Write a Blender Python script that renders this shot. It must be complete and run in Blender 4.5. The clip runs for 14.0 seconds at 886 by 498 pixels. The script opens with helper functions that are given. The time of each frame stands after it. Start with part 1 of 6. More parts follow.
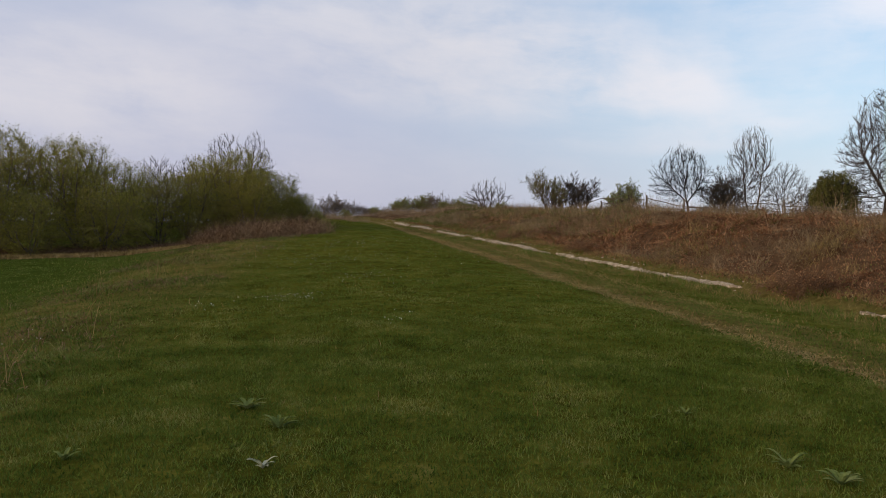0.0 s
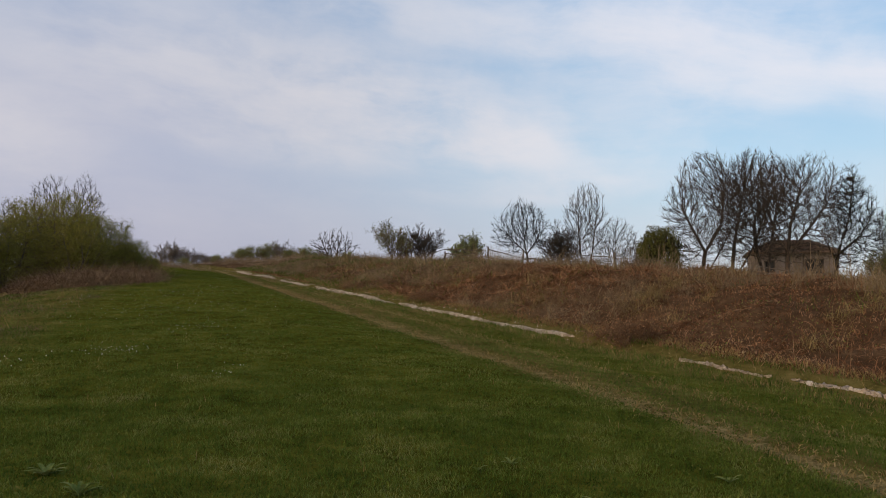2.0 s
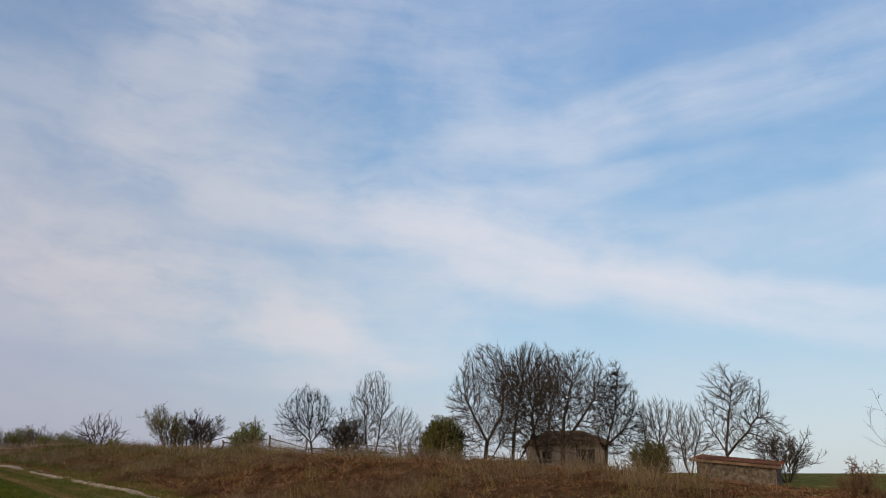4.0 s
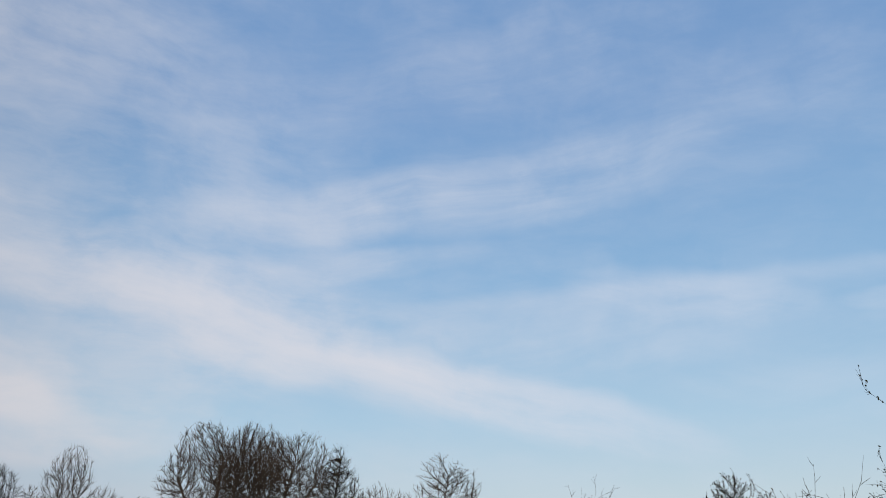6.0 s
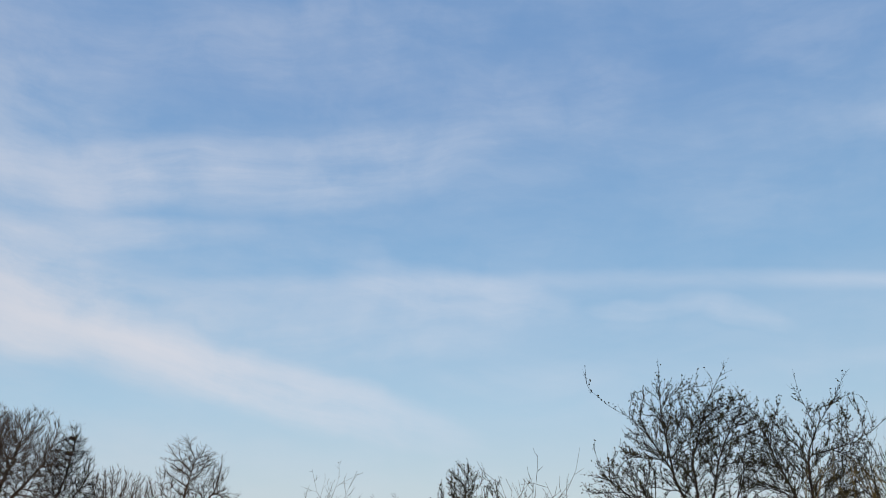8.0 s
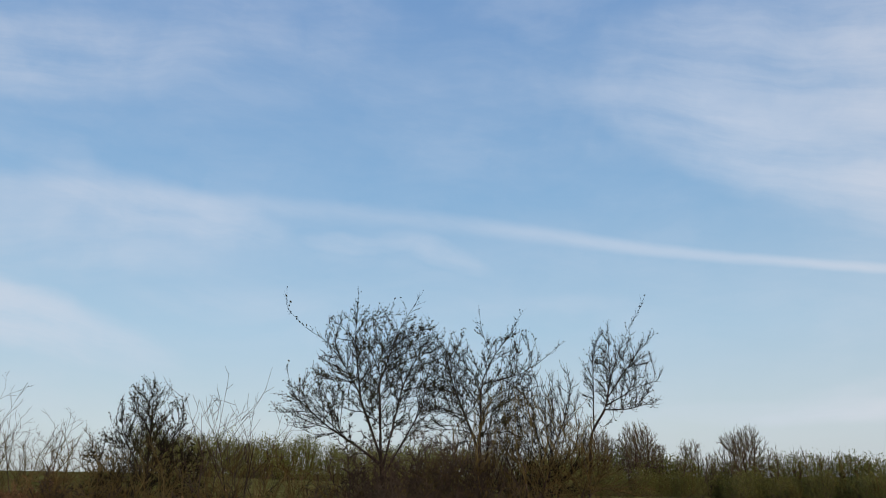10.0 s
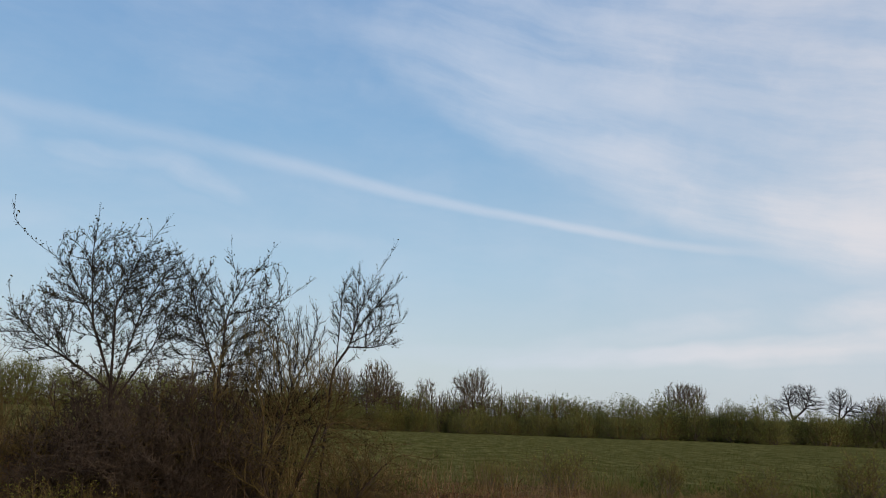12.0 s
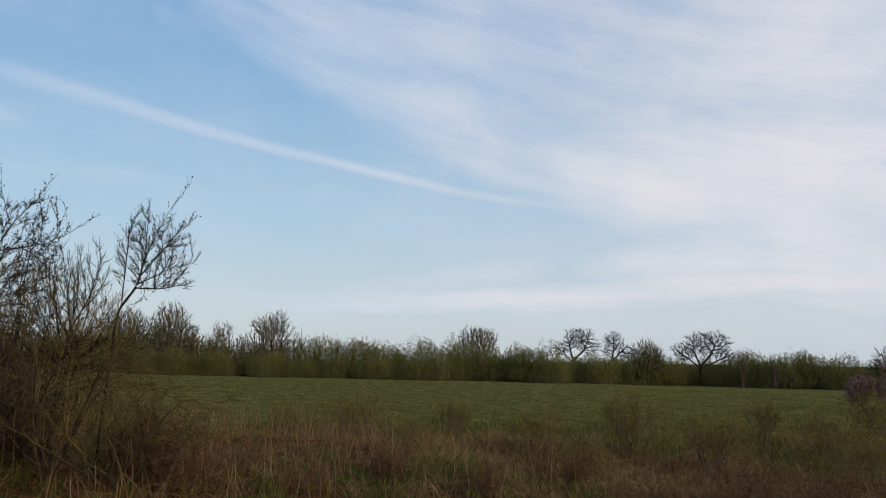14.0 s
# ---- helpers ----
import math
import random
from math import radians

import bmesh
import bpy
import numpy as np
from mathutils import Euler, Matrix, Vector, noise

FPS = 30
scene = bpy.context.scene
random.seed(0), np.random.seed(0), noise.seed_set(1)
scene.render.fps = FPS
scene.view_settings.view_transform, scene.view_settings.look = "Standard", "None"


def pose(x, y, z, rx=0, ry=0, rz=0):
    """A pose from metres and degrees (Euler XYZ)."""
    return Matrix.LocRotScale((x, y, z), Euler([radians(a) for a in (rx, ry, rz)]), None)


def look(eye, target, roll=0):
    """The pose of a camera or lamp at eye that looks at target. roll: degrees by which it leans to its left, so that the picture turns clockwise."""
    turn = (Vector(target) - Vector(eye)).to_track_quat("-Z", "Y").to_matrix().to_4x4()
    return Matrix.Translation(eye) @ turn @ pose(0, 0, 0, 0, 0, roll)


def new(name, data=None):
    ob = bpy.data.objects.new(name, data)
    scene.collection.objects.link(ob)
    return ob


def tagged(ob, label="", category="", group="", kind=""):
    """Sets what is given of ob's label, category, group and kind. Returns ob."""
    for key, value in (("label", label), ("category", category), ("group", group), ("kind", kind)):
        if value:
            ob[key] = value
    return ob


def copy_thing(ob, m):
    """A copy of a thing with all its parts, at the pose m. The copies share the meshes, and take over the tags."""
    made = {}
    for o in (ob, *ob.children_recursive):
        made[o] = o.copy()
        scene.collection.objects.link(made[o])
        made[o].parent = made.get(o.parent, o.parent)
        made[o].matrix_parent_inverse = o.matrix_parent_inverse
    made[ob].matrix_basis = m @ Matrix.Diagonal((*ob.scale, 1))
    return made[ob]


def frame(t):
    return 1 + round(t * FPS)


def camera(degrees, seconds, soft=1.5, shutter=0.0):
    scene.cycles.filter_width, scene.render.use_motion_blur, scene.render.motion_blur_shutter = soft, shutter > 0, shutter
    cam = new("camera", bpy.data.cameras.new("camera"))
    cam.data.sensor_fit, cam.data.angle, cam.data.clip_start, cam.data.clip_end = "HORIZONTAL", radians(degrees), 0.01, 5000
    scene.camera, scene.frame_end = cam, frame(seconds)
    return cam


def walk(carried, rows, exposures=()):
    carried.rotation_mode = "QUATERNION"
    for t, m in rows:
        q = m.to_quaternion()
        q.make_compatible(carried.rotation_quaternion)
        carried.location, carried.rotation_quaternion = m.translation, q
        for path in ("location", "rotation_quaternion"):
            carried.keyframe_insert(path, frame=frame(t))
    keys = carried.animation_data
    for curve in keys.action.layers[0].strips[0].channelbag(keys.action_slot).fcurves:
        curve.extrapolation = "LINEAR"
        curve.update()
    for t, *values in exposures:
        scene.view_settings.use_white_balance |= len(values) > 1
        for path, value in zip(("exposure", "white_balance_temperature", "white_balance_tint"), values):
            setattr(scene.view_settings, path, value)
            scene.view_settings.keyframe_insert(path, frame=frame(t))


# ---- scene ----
cam = camera(56.7, 14.0, soft=0.9)
PATH = [
    (0.0, pose(0.000, -0.001, 1.600, 90.00, -0.00, -0.00)),
    (0.5, pose(0.041, 0.036, 1.599, 90.32, 0.64, -2.94)),
    (1.0, pose(0.070, 0.051, 1.600, 91.06, 0.47, -6.11)),
    (1.5, pose(0.102, 0.066, 1.604, 91.92, 0.19, -8.09)),
    (2.0, pose(0.145, 0.061, 1.611, 93.46, -0.08, -10.59)),
    (2.2, pose(0.151, 0.048, 1.621, 94.41, -0.20, -11.67)),
    (4.3, pose(0.250, -0.009, 1.719, 107.59, 0.40, -28.16)),
    (4.5, pose(0.269, -0.016, 1.725, 108.22, 0.42, -30.20)),
    (5.0, pose(0.322, -0.027, 1.736, 109.41, 0.54, -35.02)),
    (5.5, pose(0.361, -0.020, 1.765, 110.72, 0.56, -39.91)),
    (6.0, pose(0.397, 0.011, 1.772, 111.82, 0.31, -43.98)),
    (6.5, pose(0.456, 0.001, 1.765, 112.17, -0.20, -47.12)),
    (7.0, pose(0.525, -0.021, 1.755, 112.13, 0.02, -50.90)),
    (7.5, pose(0.566, -0.048, 1.747, 111.94, 0.15, -55.69)),
    (8.0, pose(0.620, -0.067, 1.729, 110.87, 0.53, -60.55)),
    (8.2, pose(0.645, -0.076, 1.720, 110.38, 0.58, -62.45)),
    (10.3, pose(0.773, -0.116, 1.668, 104.84, 0.23, -84.23)),
    (10.5, pose(0.776, -0.119, 1.668, 104.28, 0.01, -86.26)),
    (11.0, pose(0.765, -0.118, 1.675, 103.07, -0.70, -90.69)),
    (11.5, pose(0.759, -0.126, 1.679, 102.10, -1.11, -94.83)),
    (12.0, pose(0.752, -0.136, 1.681, 101.36, -1.24, -98.61)),
    (12.5, pose(0.747, -0.138, 1.674, 100.37, -1.20, -102.30)),
    (13.0, pose(0.729, -0.153, 1.673, 99.54, -0.95, -105.62)),
    (13.5, pose(0.697, -0.144, 1.673, 98.71, -0.78, -108.49)),
    (14.0, pose(0.727, -0.200, 1.674, 97.72, -0.80, -112.32)),
]
EXPOSURES = ((0.0, 0.07), (2.2, -0.10), (4.5, -0.25), (6.5, -0.31), (11.5, -0.32), (14.0, -0.28))

walk(cam, PATH, EXPOSURES)

# ---- light: evening sky with thin cirrus, a low weak sun behind the walker ----
SUN_AZ, SUN_EL = 236.0, 13.0      # degrees clockwise from +y, above the horizon


def sky_world():
    world = bpy.data.worlds.new("sky")
    scene.world = world
    world.use_nodes = True
    nt = world.node_tree
    nt.nodes.clear()
    N, L = nt.nodes, nt.links

    def node(kind, operation="", use_clamp=False):
        n = N.new(kind)
        if operation:
            n.operation = operation
        if use_clamp:
            n.use_clamp = True
        return n

    def put(sock, v):
        if hasattr(v, "links"):
            L.new(v, sock)
        else:
            sock.default_value = v

    def math1(op, a, b=0.0, c=0.0, clamp=False):
        n = node("ShaderNodeMath", operation=op, use_clamp=clamp)
        put(n.inputs[0], a), put(n.inputs[1], b), put(n.inputs[2], c)
        return n.outputs[0]

    def smooth(v, a, b, lo=0.0, hi=1.0):
        n = node("ShaderNodeMapRange")
        n.interpolation_type = "SMOOTHSTEP"
        for s, x in zip(n.inputs, (v, a, b, lo, hi)):
            put(s, x)
        return n.outputs[0]

    def mix(f, a, b):
        n = node("ShaderNodeMix")
        n.data_type = "RGBA"
        put(n.inputs[0], f), put(n.inputs[6], a), put(n.inputs[7], b)
        return n.outputs[2]

    def noise_of(v, scale, detail, rough=0.55):
        n = node("ShaderNodeTexNoise")
        put(n.inputs["Vector"], v)
        n.inputs["Scale"].default_value, n.inputs["Detail"].default_value, n.inputs["Roughness"].default_value = scale, detail, rough
        return n

    way = node("ShaderNodeTexCoord").outputs["Generated"]
    sep = node("ShaderNodeSeparateXYZ")
    L.new(way, sep.inputs[0])
    x, y, z = sep.outputs
    zz = math1("MAXIMUM", z, 0.0)
    # bearing and height above the horizon, in degrees
    az = math1("MULTIPLY", math1("ARCTAN2", x, y), 57.2958)
    el = math1("MULTIPLY", math1("ARCSINE", zz), 57.2958)
    chart = node("ShaderNodeCombineXYZ")
    L.new(az, chart.inputs[0]), L.new(el, chart.inputs[1])
    P = chart.outputs[0]

    # clear sky: the Nishita sky, eased towards the clear evening blue
    sky = node("ShaderNodeTexSky")
    sky.sky_type = "NISHITA"
    sky.sun_disc = False
    sky.sun_elevation, sky.sun_rotation = radians(SUN_EL), radians(SUN_AZ)
    sky.altitude, sky.air_density, sky.dust_density, sky.ozone_density = 100, 1.0, 1.2, 2.0
    gain = node("ShaderNodeVectorMath", operation="SCALE")
    L.new(sky.outputs[0], gain.inputs[0])
    gain.inputs["Scale"].default_value = SKY_GAIN
    ramp = node("ShaderNodeValToRGB")
    L.new(zz, ramp.inputs[0])
    els = ramp.color_ramp.elements
    stops = ((0.0, (0.60, 0.66, 0.68)), (0.06, (0.58, 0.68, 0.74)), (0.17, (0.42, 0.61, 0.775)), (0.33, (0.265, 0.475, 0.73)), (0.52, (0.195, 0.365, 0.655)), (1.0, (0.13, 0.27, 0.56)))
    els[0].position, els[0].color = stops[0][0], (*stops[0][1], 1)
    els[1].position, els[1].color = stops[-1][0], (*stops[-1][1], 1)
    for pos, col in stops[1:-1]:
        els.new(pos).color = (*col, 1)
    clear = mix(0.82, gain.outputs[0], ramp.outputs[0])
    # the side away from the sun is a dusky lavender near the ground
    dusk = math1("MULTIPLY", smooth(math1("ADD", math1("MULTIPLY", x, -0.55), math1("MULTIPLY", y, 0.84)), -0.02, 1.0), smooth(zz, 0.0, 0.18, 1.0, 0.0))
    grey = math1("MULTIPLY", smooth(az, 26.0, -14.0), smooth(az, -130.0, -80.0))
    clear = mix(math1("MULTIPLY", math1("MULTIPLY", grey, smooth(zz, 0.18, 0.52, 1.0, 0.25)), 0.85), clear, (0.49, 0.50, 0.635, 1))

    clear = mix(math1("MULTIPLY", smooth(y, -0.1, -0.8), 0.45), clear, (0.54, 0.595, 0.70, 1))

    def mapped(src, loc=(0, 0, 0), angle=0.0, scale=(1, 1, 1), kind="POINT"):
        n = node("ShaderNodeMapping")
        n.vector_type = kind
        L.new(src, n.inputs[0])
        if kind == "TEXTURE":
            n.inputs["Location"].default_value = loc
        n.inputs["Rotation"].default_value, n.inputs["Scale"].default_value = (0, 0, radians(angle)), scale
        return n.outputs[0]

    # wind-drawn warp and fibres
    warp = noise_of(P, 0.055, 4.0)
    off = node("ShaderNodeVectorMath", operation="MULTIPLY_ADD")
    L.new(warp.outputs["Color"], off.inputs[0])
    off.inputs[1].default_value, off.inputs[2].default_value = (9.0, 4.0, 0), (-4.5, -2.0, 0)
    bent = node("ShaderNodeVectorMath", operation="ADD")
    L.new(P, bent.inputs[0]), L.new(off.outputs[0], bent.inputs[1])
    PB = bent.outputs[0]

    def fibres(angle, long, fine, lo, hi):
        turned = mapped(mapped(PB, angle=-angle), scale=(1.0 / long, 1.0 / fine, 1))
        return smooth(noise_of(turned, 1.0, 8.0, 0.62).outputs[0], lo, hi)

    falling, rising = fibres(-14, 17.0, 2.6, 0.30, 0.70), fibres(6, 17.0, 2.4, 0.30, 0.70)
    billow = fibres(-5, 12.0, 3.6, 0.30, 0.70)
    puffs = smooth(noise_of(PB, 0.13, 7.0, 0.58).outputs[0], 0.30, 0.70)

    def sheets(rows):
        """The summed density of soft elongated sheets of cloud."""
        total = None
        for ca, ce, angle, along, across, power in rows:
            q = mapped(PB, (ca, ce, 0), angle, (along, across, 1), "TEXTURE")
            n = node("ShaderNodeVectorMath", operation="DOT_PRODUCT")
            L.new(q, n.inputs[0]), L.new(q, n.inputs[1])
            d = math1("MULTIPLY", smooth(n.outputs["Value"], 0.0, 1.0, 1.0, 0.0), power)
            total = d if total is None else math1("ADD", total, d)
        return total

    def grained(density, grain, floor, fine, rough):
        return math1("MULTIPLY", density, math1("ADD", math1("MULTIPLY_ADD", grain, fine, floor), math1("MULTIPLY", puffs, rough)))

    veil = grained(sheets(BILLOWS), billow, 0.06, 0.50, 0.24)
    veil = math1("ADD", veil, grained(sheets(FALLING), falling, 0.12, 0.40, 0.24))
    veil = math1("ADD", veil, grained(sheets(RISING), rising, 0.12, 0.40, 0.24))
    # a breath of thin streaks everywhere
    veil = math1("ADD", veil, math1("ADD", math1("MULTIPLY", billow, 0.06), math1("MULTIPLY", math1("ADD", falling, rising), math1("MULTIPLY_ADD", puffs, 0.09, 0.0))))
    # a pale veil added overhead, above the view, for stronger and more neutral light
    veil = math1("ADD", veil, smooth(zz, 0.64, 0.82, 0.0, 0.7))

    # two old vapour trails: gently bent lines across the layer
    far = math1("MULTIPLY_ADD", az, 1 / 40, -2.0)
    for curve, wide, power, lo, hi in TRAILS:
        mid = curve[0]
        for k in curve[1:]:
            mid = math1("MULTIPLY_ADD", far, mid, k)
        wob = math1("MULTIPLY_ADD", warp.outputs[0], 1.0, -0.5)
        dist = math1("ABSOLUTE", math1("SUBTRACT", math1("ADD", el, wob), mid))
        old = smooth(az, 108.0, 74.0)
        line = smooth(dist, 0.0, math1("MULTIPLY_ADD", old, wide * 1.1, wide), 1.0, 0.0)
        ends = math1("MULTIPLY", smooth(az, lo - 8, lo + 12), smooth(az, hi - 16, hi + 4, 1.0, 0.0))
        body = math1("MULTIPLY_ADD", falling, power * 0.5, power * 0.6)
        body = math1("MULTIPLY", body, math1("MULTIPLY_ADD", old, -0.70, 1.0))
        veil = math1("ADD", veil, math1("MULTIPLY", math1("MULTIPLY", line, ends), body))
    # streaks thin out towards the ground haze
    veil = math1("MULTIPLY", veil, smooth(zz, 0.0, 0.05, 0.35, 1.0))
    veil = math1("SUBTRACT", 1.0, math1("POWER", 2.71828, math1("MULTIPLY", math1("MAXIMUM", veil, 0.0), -1.25)))
    shade = mix(smooth(zz, 0.16, 0.46), (0.75, 0.715, 0.74, 1), (0.64, 0.67, 0.755, 1))
    lit = mix(smooth(x, 0.45, 1.0), shade, (0.63, 0.69, 0.80, 1))
    lit = mix(smooth(y, -0.15, -0.60), lit, (0.79, 0.755, 0.775, 1))
    allsky = mix(veil, clear, lit)
    allsky = mix(math1("MULTIPLY", dusk, 0.70), allsky, (0.43, 0.43, 0.55, 1))
    # warm glow of the evening round the hidden sun
    sd = node("ShaderNodeVectorMath", operation="DOT_PRODUCT")
    L.new(way, sd.inputs[0])
    sd.inputs[1].default_value = (math.sin(radians(SUN_AZ)) * math.cos(radians(SUN_EL)), math.cos(radians(SUN_AZ)) * math.cos(radians(SUN_EL)), math.sin(radians(SUN_EL)))
    allsky = mix(smooth(sd.outputs["Value"], 0.62, 0.98), allsky, (2.2, 1.6, 1.05, 1))
    bg = node("ShaderNodeBackground")
    L.new(allsky, bg.inputs[0])
    L.new(smooth(az, -4.0, 34.0, 1.0, 1.25), bg.inputs[1])
    L.new(bg.outputs[0], node("ShaderNodeOutputWorld").inputs[0])


SKY_GAIN = 0.09
# cloud sheets: bearing and height of the middle, tilt, half length, half width, all in degrees, and density
BILLOWS = (
    (-25, 11, -7, 17, 4.6, 1.15),
    (1, 13.4, -5, 22, 5.2, 1.25),
    (-12, 21, 0, 30, 8, 0.75),
    (17, 7.8, 1, 11, 1.5, 0.60),
    (29, 16.6, -6, 17, 5.0, 0.85),
    (6, 27.5, 62, 10, 5.5, 0.95),
    (14, 34, 10, 14, 5, 0.5),
    (9, 12.6, -16, 15, 2.6, 0.75),
    (-20, 5, 0, 30, 3.5, 0.35),
    (14, 20, -8, 12, 4, 0.55),
    (18, 25, 0, 26, 12, 0.50),
    (23, 11.5, 0, 13, 4.5, 0.55),
    (131, 6.9, 5, 11, 1.9, 1.0),
    (112, 5.6, 6, 9, 1.0, 0.4),
)
FALLING = (
    (16, 18, -2, 13, 2.6, 0.55),
    (32, 15.4, -14, 16, 3.6, 0.95),
    (50, 11.2, -14, 16, 2.4, 1.30),
    (62, 17.4, -10, 10, 2.2, 0.50),
    (75, 15.6, -5, 4, 0.9, 0.40),
    (81, 15.0, -16, 5, 1.0, 0.50),
    (104, 20.5, -24, 16, 3.4, 0.60),
    (120, 14.0, -24, 15, 3.6, 1.0),
    (137, 11.5, -8, 20, 5, 1.0),
    (132, 21, -14, 30, 9, 0.75),
    (106, 25.5, -16, 15, 5, 0.40),
    (118, 3.9, 0, 14, 0.9, 0.60),
    (150, 15, 0, 30, 14, 0.7),
    (108, 25, -10, 17, 8, 0.28),
)
RISING = (
    (35, 24.2, 7, 15, 2.8, 0.62),
    (51, 26.0, 6, 17, 3.6, 0.62),
    (45, 34, 4, 24, 4.5, 0.17),
    (66, 30, 5, 18, 3.5, 0.12),
    (36, 20.6, 4, 14, 1.4, 0.45),
    (54, 15.5, 3, 20, 4.0, 0.35),
    (107, 4.0, 1, 13, 1.0, 0.85),
    (124, 4.6, 2, 19, 0.9, 1.0),
    (146, 5.6, 2, 20, 2.4, 1.0),
)
# vapour trails: height as a polynomial of the bearing, half width, density, first and last bearing
TRAILS = (
    ((1.78, 1.02, -5.30, -4.33, 17.61), 0.50, 0.62, 36, 122),
    ((0.0, -0.25, 11.75), 0.60, 0.22, 52, 98),
)
sky_world()
sun = new("sun", bpy.data.lights.new("sun", "SUN"))
sun.data.energy, sun.data.angle, sun.data.color = 1.5, radians(20), (1.0, 0.80, 0.60)
_a, _e = radians(SUN_AZ), radians(SUN_EL)
sun.matrix_world = look((0, 0, 30), Vector((0, 0, 30)) - Vector((math.sin(_a) * math.cos(_e), math.cos(_a) * math.cos(_e), math.sin(_e))))


# ---- materials ----
def shader(name, colors, scale=4.0, rough=0.9, bump=0.0, bump_scale=30.0, vary=0.0, island=False, translucent=0.0, spec=0.03, contrast=1.0):
    """A surface whose colour drifts between two or three tones at two scales."""
    m = bpy.data.materials.new(name)
    m.use_nodes = True
    nt = m.node_tree
    N, L = nt.nodes, nt.links
    b = N["Principled BSDF"]
    b.inputs["Roughness"].default_value = rough
    b.inputs["Specular IOR Level"].default_value = spec
    geo = N.new("ShaderNodeNewGeometry")
    n1 = N.new("ShaderNodeTexNoise")
    n1.inputs["Scale"].default_value, n1.inputs["Detail"].default_value = scale, 4
    n2 = N.new("ShaderNodeTexNoise")
    n2.inputs["Scale"].default_value, n2.inputs["Detail"].default_value = scale * 11, 3
    for n in (n1, n2):
        L.new(geo.outputs["Position"], n.inputs["Vector"])
    add = N.new("ShaderNodeMath")
    add.operation = "MULTIPLY_ADD"
    L.new(n2.outputs[0], add.inputs[0])
    add.inputs[1].default_value = 0.45
    wide = N.new("ShaderNodeMath")
    wide.operation = "MULTIPLY_ADD"
    L.new(n1.outputs[0], wide.inputs[0])
    wide.inputs[1].default_value, wide.inputs[2].default_value = contrast, 0.5 - 0.5 * contrast
    L.new(wide.outputs[0], add.inputs[2])
    last = add.outputs[0]
    if vary:
        rnd = N.new("ShaderNodeMath")
        rnd.operation = "MULTIPLY_ADD"
        if island:
            L.new(geo.outputs["Random Per Island"], rnd.inputs[0])
        else:
            L.new(N.new("ShaderNodeObjectInfo").outputs["Random"], rnd.inputs[0])
        rnd.inputs[1].default_value = vary
        L.new(last, rnd.inputs[2])
        last = rnd.outputs[0]
    ramp = N.new("ShaderNodeValToRGB")
    els = ramp.color_ramp.elements
    lo, hi = 0.50, 0.95 + vary
    rows = [(lo + (hi - lo) * i / (len(colors) - 1), c) for i, c in enumerate(colors)]
    top = rows[-1][0]
    scaled = N.new("ShaderNodeMath")
    scaled.operation = "DIVIDE"
    L.new(last, scaled.inputs[0])
    scaled.inputs[1].default_value = top * 1.02
    L.new(scaled.outputs[0], ramp.inputs[0])
    els[0].position, els[0].color = rows[0][0] / top / 1.02, (*rows[0][1], 1)
    els[1].position, els[1].color = rows[-1][0] / top / 1.02, (*rows[-1][1], 1)
    for pos, c in rows[1:-1]:
        els.new(pos / top / 1.02).color = (*c, 1)
    L.new(ramp.outputs[0], b.inputs["Base Color"])
    if bump:
        n3 = N.new("ShaderNodeTexNoise")
        n3.inputs["Scale"].default_value, n3.inputs["Detail"].default_value = bump_scale, 5
        L.new(geo.outputs["Position"], n3.inputs["Vector"])
        bm_ = N.new("ShaderNodeBump")
        bm_.inputs["Strength"].default_value, bm_.inputs["Distance"].default_value = bump, 0.05
        L.new(n3.outputs[0], bm_.inputs["Height"])
        L.new(bm_.outputs[0], b.inputs["Normal"])
    if translucent:
        tr = N.new("ShaderNodeBsdfTranslucent")
        L.new(ramp.outputs[0], tr.inputs[0])
        mx = N.new("ShaderNodeMixShader")
        mx.inputs[0].default_value = translucent
        L.new(b.outputs[0], mx.inputs[1]), L.new(tr.outputs[0], mx.inputs[2])
        L.new(mx.outputs[0], N["Material Output"].inputs[0])
    return m


BARK = shader("grey_brown_bark", ((0.028, 0.022, 0.018), (0.062, 0.049, 0.041), (0.110, 0.090, 0.075)), 3, 0.95, 0.5, 40)
BARK_PALE = shader("pale_bark", ((0.06, 0.05, 0.042), (0.12, 0.10, 0.085), (0.19, 0.165, 0.14)), 3, 0.95, 0.5, 40)
BARK_DARK = shader("dark_bark", ((0.016, 0.014, 0.013), (0.037, 0.031, 0.028), (0.068, 0.057, 0.050)), 3, 0.95, 0.5, 40)
TWIG = shader("brown_twigs", ((0.034, 0.028, 0.024), (0.062, 0.051, 0.043), (0.100, 0.083, 0.069)), 2, 0.9)
# near-black twigs: the shaded silhouette against the sky is put into the colour
TWIG_SILHOUETTE = shader("silhouette_dark_twigs", ((0.007, 0.0062, 0.006), (0.015, 0.013, 0.0125), (0.028, 0.024, 0.022)), 2, 0.9)
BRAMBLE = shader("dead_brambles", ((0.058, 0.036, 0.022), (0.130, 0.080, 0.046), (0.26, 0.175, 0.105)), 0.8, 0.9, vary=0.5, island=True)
TWIG_RED = shader("red_brown_twigs", ((0.055, 0.028, 0.018), (0.11, 0.055, 0.035), (0.16, 0.085, 0.055)), 2, 0.9)
TWIG_OLIVE = shader("olive_twigs", ((0.052, 0.043, 0.018), (0.100, 0.080, 0.035), (0.150, 0.122, 0.055)), 2, 0.9)
LEAF_YOUNG = shader("young_leaves", ((0.135, 0.140, 0.022), (0.215, 0.208, 0.038), (0.32, 0.285, 0.070)), 0.8, 0.7, vary=0.5, island=True, translucent=0.45)
